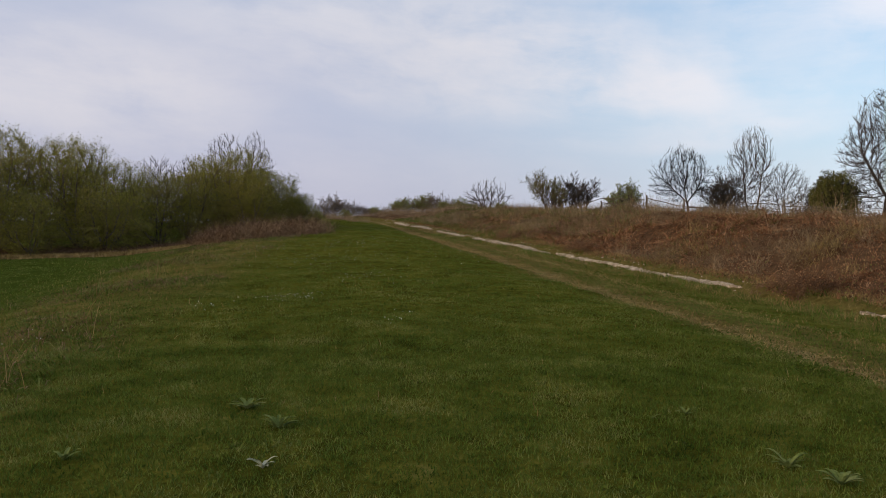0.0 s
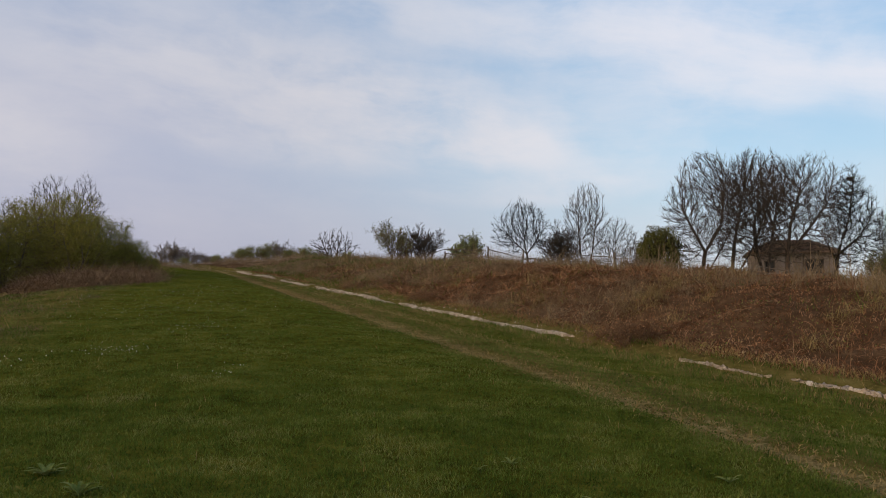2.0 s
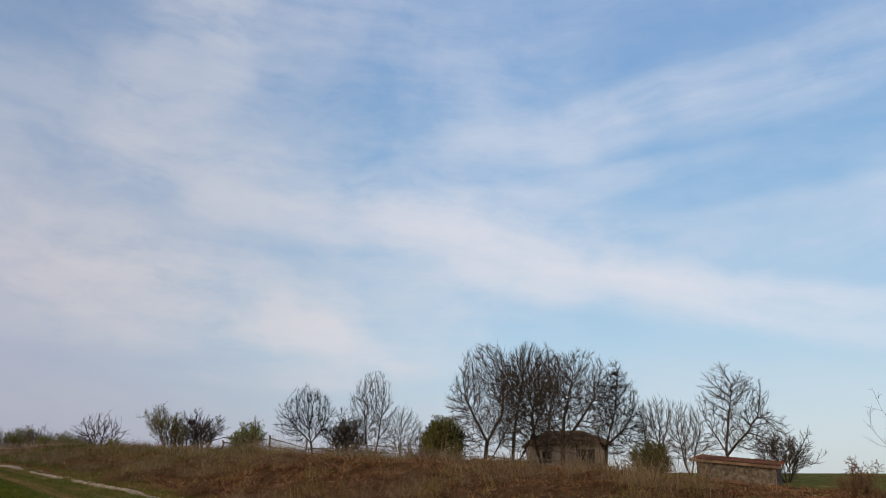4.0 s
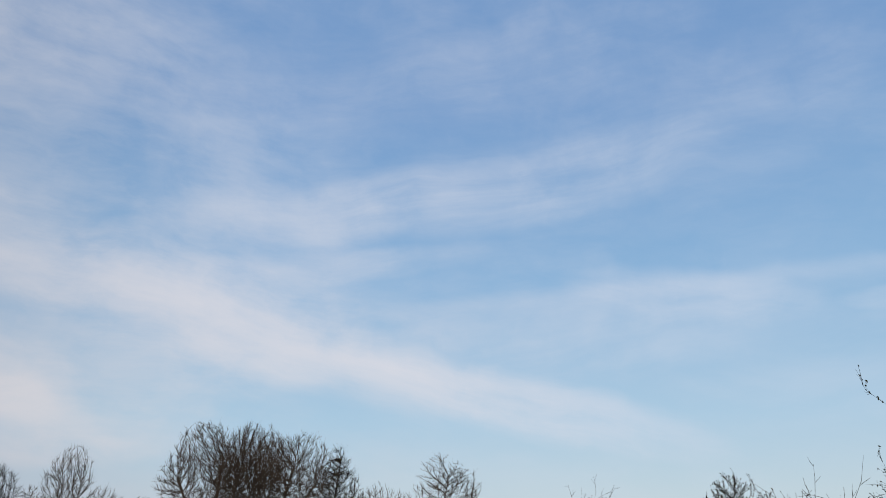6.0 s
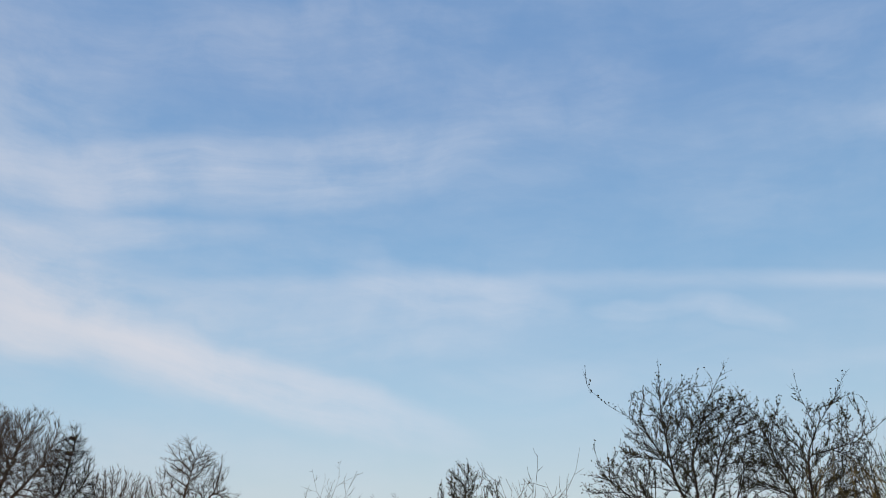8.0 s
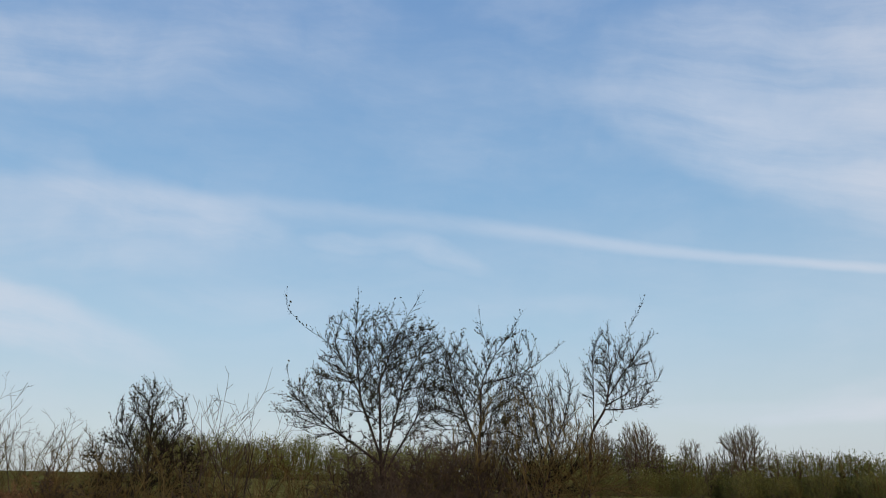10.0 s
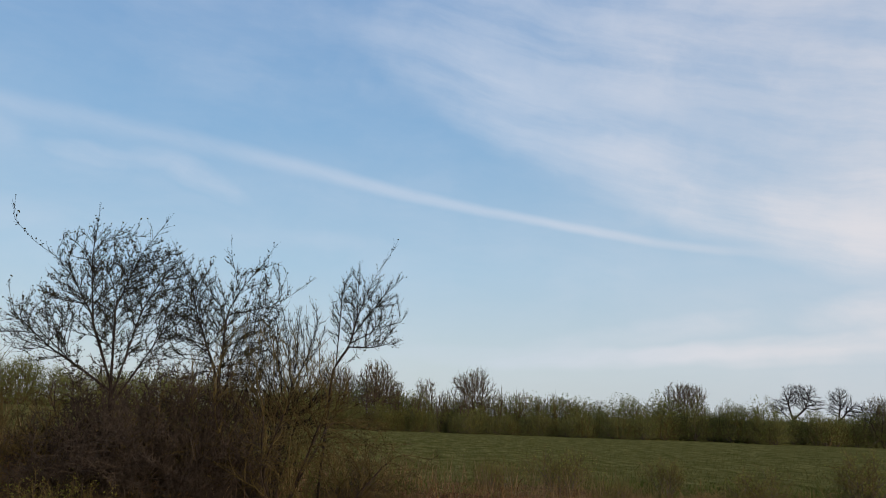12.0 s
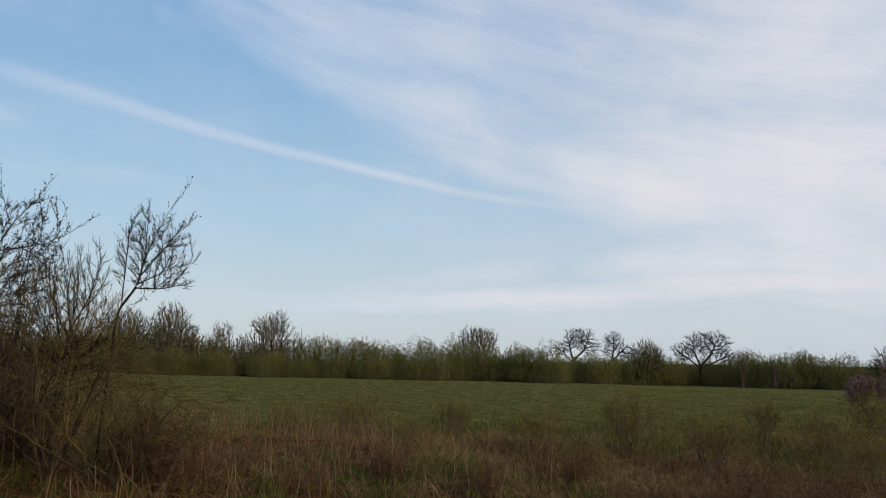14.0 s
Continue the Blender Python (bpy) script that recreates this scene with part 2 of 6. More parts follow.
SHOOT = shader("olive_shoots", ((0.075, 0.062, 0.028), (0.135, 0.110, 0.048), (0.20, 0.165, 0.075)), 2, 0.9)
# lighter copy of the brown twigs, with distant haze and light in the colour
TWIG_PALE_HAZE = shader("pale_hazed_twigs", ((0.060, 0.048, 0.038), (0.105, 0.086, 0.068), (0.16, 0.135, 0.105)), 2, 0.9)
LEAF_HEDGE = shader("hedge_leaves", ((0.115, 0.140, 0.040), (0.175, 0.198, 0.064), (0.25, 0.268, 0.10)), 0.5, 0.7, vary=0.4, island=True, translucent=0.45)
LEAF_GREEN = shader("fresh_green_leaves", ((0.11, 0.125, 0.030), (0.18, 0.195, 0.050), (0.25, 0.255, 0.08)), 0.5, 0.7, vary=0.5, island=True, translucent=0.45)
HEDGE_TWIG = shader("olive_hedge_twigs", ((0.078, 0.079, 0.038), (0.128, 0.123, 0.062), (0.19, 0.178, 0.095)), 0.35, 0.9)
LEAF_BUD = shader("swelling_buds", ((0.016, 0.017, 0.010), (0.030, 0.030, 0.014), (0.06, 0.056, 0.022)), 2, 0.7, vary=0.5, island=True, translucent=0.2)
LEAF_IVY = shader("dark_evergreen_leaves", ((0.045, 0.048, 0.014), (0.085, 0.088, 0.022), (0.14, 0.135, 0.04)), 2, 0.5, vary=0.5, island=True, translucent=0.15)
BLOSSOM = shader("pale_pink_blossom", ((0.16, 0.10, 0.10), (0.27, 0.19, 0.185), (0.40, 0.31, 0.30)), 2, 0.7, vary=0.5, island=True, translucent=0.2)
GRASS = shader("meadow_grass", ((0.015, 0.031, 0.004), (0.050, 0.084, 0.011), (0.100, 0.136, 0.026), (0.195, 0.190, 0.068)), 1.7, 0.7, vary=0.5, island=True, translucent=0.25, contrast=1.5)
FIELD_GRASS = shader("field_crop", ((0.048, 0.055, 0.016), (0.090, 0.098, 0.032), (0.150, 0.148, 0.060)), 0.4, 0.8, vary=0.4, island=True, translucent=0.2)
HERB = shader("clover_leaves", ((0.022, 0.040, 0.005), (0.045, 0.070, 0.009), (0.080, 0.105, 0.018), (0.12, 0.135, 0.04)), 1.3, 0.95, vary=0.5, island=True, translucent=0.2, contrast=1.8)
DRY = shader("tan_dead_grass", ((0.105, 0.072, 0.040), (0.205, 0.148, 0.085), (0.35, 0.265, 0.165)), 0.8, 0.85, vary=0.5, island=True, translucent=0.2)
STRAW = shader("straw_grass", ((0.10, 0.070, 0.026), (0.21, 0.152, 0.060), (0.36, 0.270, 0.125)), 0.8, 0.85, vary=0.5, island=True, translucent=0.2)
BRACKEN = shader("dead_bracken", ((0.045, 0.020, 0.011), (0.135, 0.063, 0.030), (0.240, 0.125, 0.060), (0.37, 0.235, 0.135)), 1.4, 0.9, vary=0.55, island=True, translucent=0.15, contrast=2.2)
DOCK = shader("broad_weed_leaves", ((0.075, 0.105, 0.025), (0.13, 0.165, 0.05), (0.20, 0.225, 0.09)), 8, 0.8, 0.3, 60, translucent=0.2)
DOCK_PALE = shader("pale_downy_leaves", ((0.16, 0.18, 0.11), (0.30, 0.32, 0.22), (0.44, 0.45, 0.34)), 8, 0.7, 0.3, 60, translucent=0.2)
PETAL = shader("white_petals", ((0.34, 0.34, 0.28), (0.55, 0.55, 0.48)), 8, 0.7)
CHALK = shader("chalk_rubble", ((0.16, 0.125, 0.09), (0.33, 0.27, 0.21), (0.53, 0.46, 0.38)), 3.5, 0.95, 0.8, 22)
PLASTER = shader("weathered_plaster", ((0.17, 0.135, 0.115), (0.29, 0.24, 0.205), (0.40, 0.345, 0.30)), 0.9, 0.95, 0.3, 12)
ROOF = shader("old_brown_tiles", ((0.085, 0.058, 0.042), (0.155, 0.105, 0.074), (0.22, 0.155, 0.11)), 1.2, 0.9, 0.5, 18)
RUST = shader("orange_roof_sheet", ((0.16, 0.045, 0.018), (0.28, 0.085, 0.035), (0.38, 0.14, 0.06)), 0.8, 0.8, 0.3, 14)
TIMBER = shader("grey_timber", ((0.05, 0.042, 0.036), (0.11, 0.095, 0.08), (0.19, 0.165, 0.14)), 5, 0.95, 0.5, 40)
GLASS_DARK = shader("dark_window_glass", ((0.010, 0.012, 0.014), (0.02, 0.022, 0.026)), 2, 0.12, spec=0.5)


# ---- the lie of the land ----
def lerp_at(v, xs, ys):
    return np.interp(v, xs, ys)


def ease(v, a, b):
    t = np.clip((v - a) / (b - a), 0, 1)
    return t * t * (3 - 2 * t)


STRIP_Y = (-60, -20, 4, 10.9, 13.4, 17, 23, 30, 35.7, 48, 59, 72, 120)
STRIP_X = (16, 12.0, 9.3, 7.55, 6.95, 6.12, 4.62, 3.05, 1.35, -1.2, -3.8, -7.6, -22)


def strip_x(y):
    return lerp_at(y, STRIP_Y, STRIP_X)


def track_x(y):
    return np.minimum(5.15 - 0.166 * y, strip_x(y) - 0.8)


def waves(x, y, k, seed):
    """A cheap smooth roughness between -1 and 1."""
    r = np.random.RandomState(seed)
    s = 0
    for i in range(6):
        a, b, ph = r.uniform(-1, 1), r.uniform(-1, 1), r.uniform(0, 6.28)
        s = s + np.sin((a * x + b * y) * k * (1 + 0.45 * i) + ph) / (1 + 0.3 * i)
    return s / 3.0


def height(x, y):
    """The ground's height: a broad grassed ridge rising ahead, a lower field beside it, a bank across the track, and open fields behind that."""
    x, y = np.asarray(x, float), np.asarray(y, float)
    ridge = lerp_at(y, (-400, -60, -15, 0, 20, 45, 75, 110, 200, 500), (-3.5, -2.2, -0.5, 0.0, 1.30, 2.93, 4.75, 4.4, 2.0, 1.0))
    shoulder = -3.5 - 0.1 * y
    field = lerp_at(y, (-400, -40, 0, 10, 20, 31, 42, 75, 110, 200, 500), (-3.5, -1.5, -0.45, 0.0, 0.70, 1.42, 2.0, 4.0, 3.8, 2.0, 1.0))
    down = ease(shoulder - x, -0.5, 6.0)
    left = ridge * (1 - down) + field * down - 0.28 * np.exp(-((shoulder - x - 5.0) / 1.6) ** 2) * ease(y, 26, 12)
    crown = left + 0.10 * np.exp(-((x - shoulder - 4) / 4.5) ** 2)
    q = x - strip_x(y)
    base = crown - 0.36 * ease(q, -6, -0.3)
    crest = lerp_at(y, (-400, -60, -20, -8, -3, 4, 10, 16, 23, 35, 56, 75, 110, 200, 500), (-2.5, -1.7, -0.6, -0.25, -0.05, 0.75, 1.25, 1.75, 2.35, 3.0, 4.2, 4.9, 4.6, 2.2, 1.0))
    plain = lerp_at(y, (-400, -80, -55, -17, 0, 30, 60, 90, 200, 500), (-2.5, -1.6, -1.1, -0.7, -0.4, 1.5, 2.9, 3.6, 2.2, 1.0))
    up = ease(q, 0.35, 5.5)
    z = base * (1 - up) + crest * up
    z = z + (plain - crest) * ease(q, 6.5, 32)
    z = z + 0.13 * ease(q, -0.10, 0.25) * ease(q, 5.0, 1.0)
    # roughness: soft on the lawn, lumpy on the bank
    lawn = 0.035 * waves(x, y, 1.3, 3) + 0.010 * waves(x, y, 4.0, 4)
    lump = 0.20 * waves(x, y, 1.1, 5) + 0.11 * waves(x, y, 3.7, 6)
    bank = ease(q, 0.6, 2.0) * ease(q, 14, 8)
    z = z + lawn * (1 - bank) + lump * bank
    rut = np.exp(-((x - track_x(y) - 0.0) / 0.28) ** 2)
    return z - 0.05 * rut * ease(y, -20, 5)


def ground_sheet():
    def axis(near_lo, near_hi, step, far):
        core = list(np.arange(near_lo, near_hi + 1e-6, step))
        s, a, b = step, near_lo, near_hi
        lo, hi = [], []
        while b < far:
            s *= 1.16
            a, b = a - s, b + s
            lo.append(a), hi.append(b)
        return np.array(lo[::-1] + core + hi)

    xs, ys = axis(-16, 26, 0.22, 4800), axis(-14, 62, 0.25, 4800)
    X, Y = np.meshgrid(xs, ys)
    Z = height(X, Y)
    nx, ny = len(xs), len(ys)
    co = np.stack([X, Y, Z], -1).reshape(-1, 3)
    i = np.arange(nx * ny).reshape(ny, nx)
    quads = np.stack([i[:-1, :-1], i[:-1, 1:], i[1:, 1:], i[1:, :-1]], -1).reshape(-1, 4)
    me = np_mesh("ground", co, quads)
    me.polygons.foreach_set("use_smooth", np.ones(len(quads), bool))
    x, y = co[:, 0], co[:, 1]
    q = x - strip_x(y)
    wob = 0.12 * waves(x, y, 2.3, 11) + 0.08 * waves(x, y, 7.0, 12)
    off = x - track_x(y) + wob
    track = 0.66 * np.exp(-(off / 0.42) ** 2) + 0.42 * np.exp(-((off - 1.5) / 0.40) ** 2)
    bank = ease(q, 0.25, 0.9) * ease(q, 17, 11)
    side = ease(-3.5 - 0.1 * y - x, 0.9, 3.4)
    dry = 0.55 * ease(-3.5 - 0.1 * y - x, -2.4, 0.4) * ease(-3.5 - 0.1 * y - x, 3.2, 1.2) + 0.65 * ease(q, -2.2, -0.2) + 0.75 * np.exp(-((off - 0.5) / 1.1) ** 2)
    for name, val in (("track", np.clip(track, 0, 1)), ("bank", bank), ("side", side), ("dry", np.clip(dry, 0, 1)), ("plain", ease(q, 11, 16))):
        at = me.attributes.new(name, "FLOAT", "POINT")
        at.data.foreach_set("value", val.astype(np.float32))
    me.materials.append(ground_material())
    return tagged(new("ground", me), "rolling grassland with a worn track, a bank and fields", "ground", kind="structure")


def ground_material():
    m = bpy.data.materials.new("ground")
    m.use_nodes = True
    nt = m.node_tree
    N, L = nt.nodes, nt.links
    b = N["Principled BSDF"]
    b.inputs["Roughness"].default_value, b.inputs["Specular IOR Level"].default_value = 0.95, 0.0
    pos = N.new("ShaderNodeNewGeometry").outputs["Position"]

    def noisy(scale, detail=5, stretch=None):
        n = N.new("ShaderNodeTexNoise")
        n.inputs["Scale"].default_value, n.inputs["Detail"].default_value, n.inputs["Roughness"].default_value = scale, detail, 0.65
        src = pos
        if stretch:
            mp = N.new("ShaderNodeMapping")
            mp.inputs["Scale"].default_value = stretch
            L.new(pos, mp.inputs[0])
            src = mp.outputs[0]
        L.new(src, n.inputs["Vector"])
        return n.outputs[0]

    def ramp(v, *rows):
        r = N.new("ShaderNodeValToRGB")
        L.new(v, r.inputs[0])
        e = r.color_ramp.elements
        e[0].position, e[0].color = rows[0][0], (*rows[0][1], 1)
        e[1].position, e[1].color = rows[-1][0], (*rows[-1][1], 1)
        for p, c in rows[1:-1]:
            e.new(p).color = (*c, 1)
        return r.outputs[0]

    def mix(f, a, c):
        n = N.new("ShaderNodeMix")
        n.data_type = "RGBA"
        L.new(f, n.inputs[0]), L.new(a, n.inputs[6]), L.new(c, n.inputs[7])
        return n.outputs[2]

    def mask(name, breakup, lo, hi):
        a = N.new("ShaderNodeAttribute")
        a.attribute_name = name
        ad = N.new("ShaderNodeMath")
        ad.operation = "MULTIPLY_ADD"
        L.new(breakup, ad.inputs[0])
        ad.inputs[1].default_value = 0.7
        L.new(a.outputs["Fac"], ad.inputs[2])
        mr = N.new("ShaderNodeMapRange")
        mr.interpolation_type = "SMOOTHSTEP"
        L.new(ad.outputs[0], mr.inputs[0])
        mr.inputs[1].default_value, mr.inputs[2].default_value = lo, hi
        return mr.outputs[0]

    fine, mid, big = noisy(38, 6), noisy(5.5, 6), noisy(0.55, 4)
    both = N.new("ShaderNodeMath")
    both.operation = "MULTIPLY_ADD"
    L.new(fine, both.inputs[0])
    both.inputs[1].default_value = 0.6
    L.new(mid, both.inputs[2])
    half = N.new("ShaderNodeMath")
    half.operation = "MULTIPLY"
    blotch = N.new("ShaderNodeMath")
    blotch.operation = "MULTIPLY_ADD"
    L.new(noisy(1.1, 5), blotch.inputs[0])
    blotch.inputs[1].default_value = 0.7
    L.new(both.outputs[0], blotch.inputs[2])
    L.new(blotch.outputs[0], half.inputs[0])
    half.inputs[1].default_value = 0.435
    tone = half.outputs[0]
    lawn = ramp(tone, (0.34, (0.012, 0.013, 0.003)), (0.46, (0.046, 0.050, 0.007)), (0.57, (0.088, 0.088, 0.014)), (0.69, (0.165, 0.14, 0.042)))
    worn = ramp(tone, (0.32, (0.032, 0.025, 0.008)), (0.48, (0.088, 0.072, 0.020)), (0.68, (0.18, 0.14, 0.05)))
    crop = ramp(tone, (0.30, (0.012, 0.020, 0.003)), (0.50, (0.034, 0.050, 0.008)), (0.70, (0.075, 0.085, 0.020)))
    field = ramp(noisy(1.4, 5, (0.35, 1.0, 1.0)), (0.32, (0.050, 0.054, 0.016)), (0.50, (0.098, 0.102, 0.034)), (0.68, (0.17, 0.162, 0.066)))
    earth = ramp(tone, (0.30, (0.10, 0.072, 0.028)), (0.50, (0.24, 0.175, 0.080)), (0.70, (0.44, 0.34, 0.19)))
    litter = ramp(tone, (0.30, (0.022, 0.013, 0.007)), (0.50, (0.066, 0.039, 0.021)), (0.70, (0.15, 0.096, 0.052)))
    patchy = noisy(1.1, 5)
    col = mix(mask("dry", patchy, 0.42, 1.05), lawn, worn)
    col = mix(mask("side", patchy, 0.60, 1.20), col, crop)
    col = mix(mask("plain", mid, 0.7, 1.0), col, field)
    col = mix(mask("bank", mid, 0.70, 1.0), col, litter)
    col = mix(mask("track", both.outputs[0], 0.98, 1.38), col, earth)
    L.new(col, b.inputs["Base Color"])
    bp = N.new("ShaderNodeBump")
    bp.inputs["Strength"].default_value, bp.inputs["Distance"].default_value = 0.8, 0.06
    L.new(tone, bp.inputs["Height"])
    L.new(bp.outputs[0], b.inputs["Normal"])
    return m


# ---- mesh helpers ----
def np_mesh(name, co, faces):
    """A mesh from arrays of corners and of faces that all have the same number of corners."""
    co, faces = np.asarray(co, np.float32), np.asarray(faces, np.int32)
    me = bpy.data.meshes.new(name)
    k = faces.shape[1]
    me.vertices.add(len(co))
    me.vertices.foreach_set("co", co.ravel())
    me.loops.add(faces.size)
    me.loops.foreach_set("vertex_index", faces.ravel())
    me.polygons.add(len(faces))
    me.polygons.foreach_set("loop_start", np.arange(0, faces.size, k, dtype=np.int32))
    me.update(calc_edges=True)
    return me


def part(name, bm, material, parent, label=""):
    me = bpy.data.meshes.new(name)
    bm.to_mesh(me)
    bm.free()
    return hang(name, me, material, parent, label)


def hang(name, me, material, parent, label=""):
    me.materials.append(material)
    ob = new(name, me)
    ob.parent = parent
    return tagged(ob, label) if label else ob


def thing(name, m, label, category, group=""):
    ob = new(name)
    ob.empty_display_size = 0.2
    ob.matrix_basis = m
    return tagged(ob, label, category, group)


def polar(az, r):
    """A place on the ground, by its bearing from the start of the walk and its distance."""
    a = radians(az)
    x, y = r * math.sin(a), r * math.cos(a)
    return x, y, float(height(x, y))


def standing(az, r, turn=0.0, sink=0.05, scale=1.0):
    x, y, z = polar(az, r)
    return Matrix.Translation((x, y, z - sink)) @ Matrix.Rotation(radians(turn), 4, "Z") @ Matrix.Scale(scale, 4)


def near(az, r, sink=0.05):
    """A place turned to face the start of the walk: x across the view, y away."""
    return standing(az, r, -az, sink)


# ---- growing wood ----
class Wood:
    """Tapered limbs that fork again and again, gathered as tubes, with the places of their leaves."""

    def __init__(self, seed, kids, ratio, angle, wander, rise, seg, thin=0.012, spread=1.0, first=0.35, taper=0.3, slim=0.52):
        self.r = random.Random(seed)
        self.kids, self.ratio, self.angle, self.wander, self.rise, self.seg = kids, ratio, angle, wander, rise, seg
        self.thin, self.spread, self.first, self.taper, self.slim = thin, spread, first, taper, slim
        self.main = 1
        self.co, self.quads, self.leaves = {0: [], 1: []}, {0: [], 1: []}, []

    def tube(self, pts, radii, sides, bag):
        co, quads = self.co[bag], self.quads[bag]
        base = len(co)
        up = Vector((0.3, 0.2, 0.93))
        for i, p in enumerate(pts):
            d = (pts[min(i + 1, len(pts) - 1)] - pts[max(i - 1, 0)]).normalized()
            a = d.cross(up if abs(d.z) < 0.9 else Vector((1, 0.1, 0)))
            a.normalize()
            b = d.cross(a)
            for k in range(sides):
                t = 6.2832 * k / sides
                co.append(p + (a * math.cos(t) + b * math.sin(t)) * radii[i])
        for i in range(len(pts) - 1):
            for k in range(sides):
                k2 = (k + 1) % sides
                quads.append((base + i * sides + k, base + i * sides + k2, base + (i + 1) * sides + k2, base + (i + 1) * sides + k))

    def limb(self, p, d, length, radius, lev):
        r = self.r
        last = lev >= len(self.kids)
        n = max(2, min(9, int(length / self.seg[min(lev, len(self.seg) - 1)])))
        pts, dirs = [p.copy()], [d.copy()]
        rise, wan = self.rise[min(lev, len(self.rise) - 1)], self.wander[min(lev, len(self.wander) - 1)]
        for i in range(n):
            d = (d + Vector((r.gauss(0, wan), r.gauss(0, wan), r.gauss(0, wan * 0.7) + rise / n))).normalized()
            p = p + d * (length / n)
            pts.append(p.copy()), dirs.append(d.copy())
        tip = max(self.thin * 0.5, radius * self.taper)
        radii = [radius + (tip - radius) * (i / n) for i in range(n + 1)]
        sides = 8 if lev == 0 and radius > 0.06 else 5 if radius > 0.035 else 3
        if lev == 0 and radius > 0.05 and pts[0].z < 0.3:
            radii[0] *= 1.35
        self.tube(pts, radii, sides, 0 if lev <= self.main else 1)
        if lev >= len(self.kids) - 1:
            for i in range(1, n + 1):
                self.leaves.append((pts[i], dirs[i]))
        if last:
            return
        lo, hi = self.kids[lev]
        count = r.randint(lo, hi)
        spin = r.uniform(0, 6.28)
        for c in range(count):
            f = self.first if lev == 0 else 0.18
            f = f + (1 - f) * (c + r.uniform(0.2, 0.9)) / count
            j = min(n - 1, int(f * n))
            t = f * n - j
            at = pts[j].lerp(pts[j + 1], min(1, t))
            dd = dirs[j + 1]
            spin += 2.4 + r.uniform(-0.5, 0.5)
            side = dd.orthogonal().normalized()
            side = Matrix.Rotation(spin, 3, dd) @ side
            ang = radians(r.uniform(*self.angle[min(lev, len(self.angle) - 1)]))
            nd = (dd * math.cos(ang) + side * math.sin(ang))
            nd.x *= self.spread
            nd.y *= self.spread
            nl = length * r.uniform(*self.ratio[min(lev, len(self.ratio) - 1)]) * (1.12 - 0.45 * f)
            nr = max(self.thin, min(radii[j] * 0.66, radius * self.slim * (1.1 - 0.5 * f)))
            self.limb(at, nd.normalized(), nl, nr, lev + 1)

    def meshes(self, name):
        out = []
        for bag in (0, 1):
            if self.quads[bag]:
                me = np_mesh(name, np.array([tuple(v) for v in self.co[bag]]), self.quads[bag])
                me.polygons.foreach_set("use_smooth", np.ones(len(self.quads[bag]), bool))
                out.append(me)
            else:
                out.append(None)
        return out

    def leaf_mesh(self, name, per, size, jitter, seed, keep=1.0, low=0.0):
        """Small pointed leaves scattered round the outer twigs."""
        r = np.random.RandomState(seed)
        pts = np.array([tuple(p) for p, _ in self.leaves])
        pts = pts[r.rand(len(pts)) < keep]
        if low:
            pts = pts[pts[:, 2] > low]
        pts = np.repeat(pts, per, axis=0)
        return leaf_cloud(name, pts + r.normal(0, jitter, pts.shape), size, r)


def leaf_cloud(name, pts, size, r, slim=0.55):
    n = len(pts)
    a = r.normal(size=(n, 3))
    a /= np.linalg.norm(a, axis=1)[:, None]
    b = np.cross(a, r.normal(size=(n, 3)))
    b /= np.linalg.norm(b, axis=1)[:, None]
    s = size * r.uniform(0.6, 1.4, (n, 1))
    co = np.stack([pts - a * s * 0.5, pts + b * s * slim * 0.5, pts + a * s * 0.5, pts - b * s * slim * 0.5], 1).reshape(-1, 3)
    return np_mesh(name, co, np.arange(4 * n).reshape(n, 4))


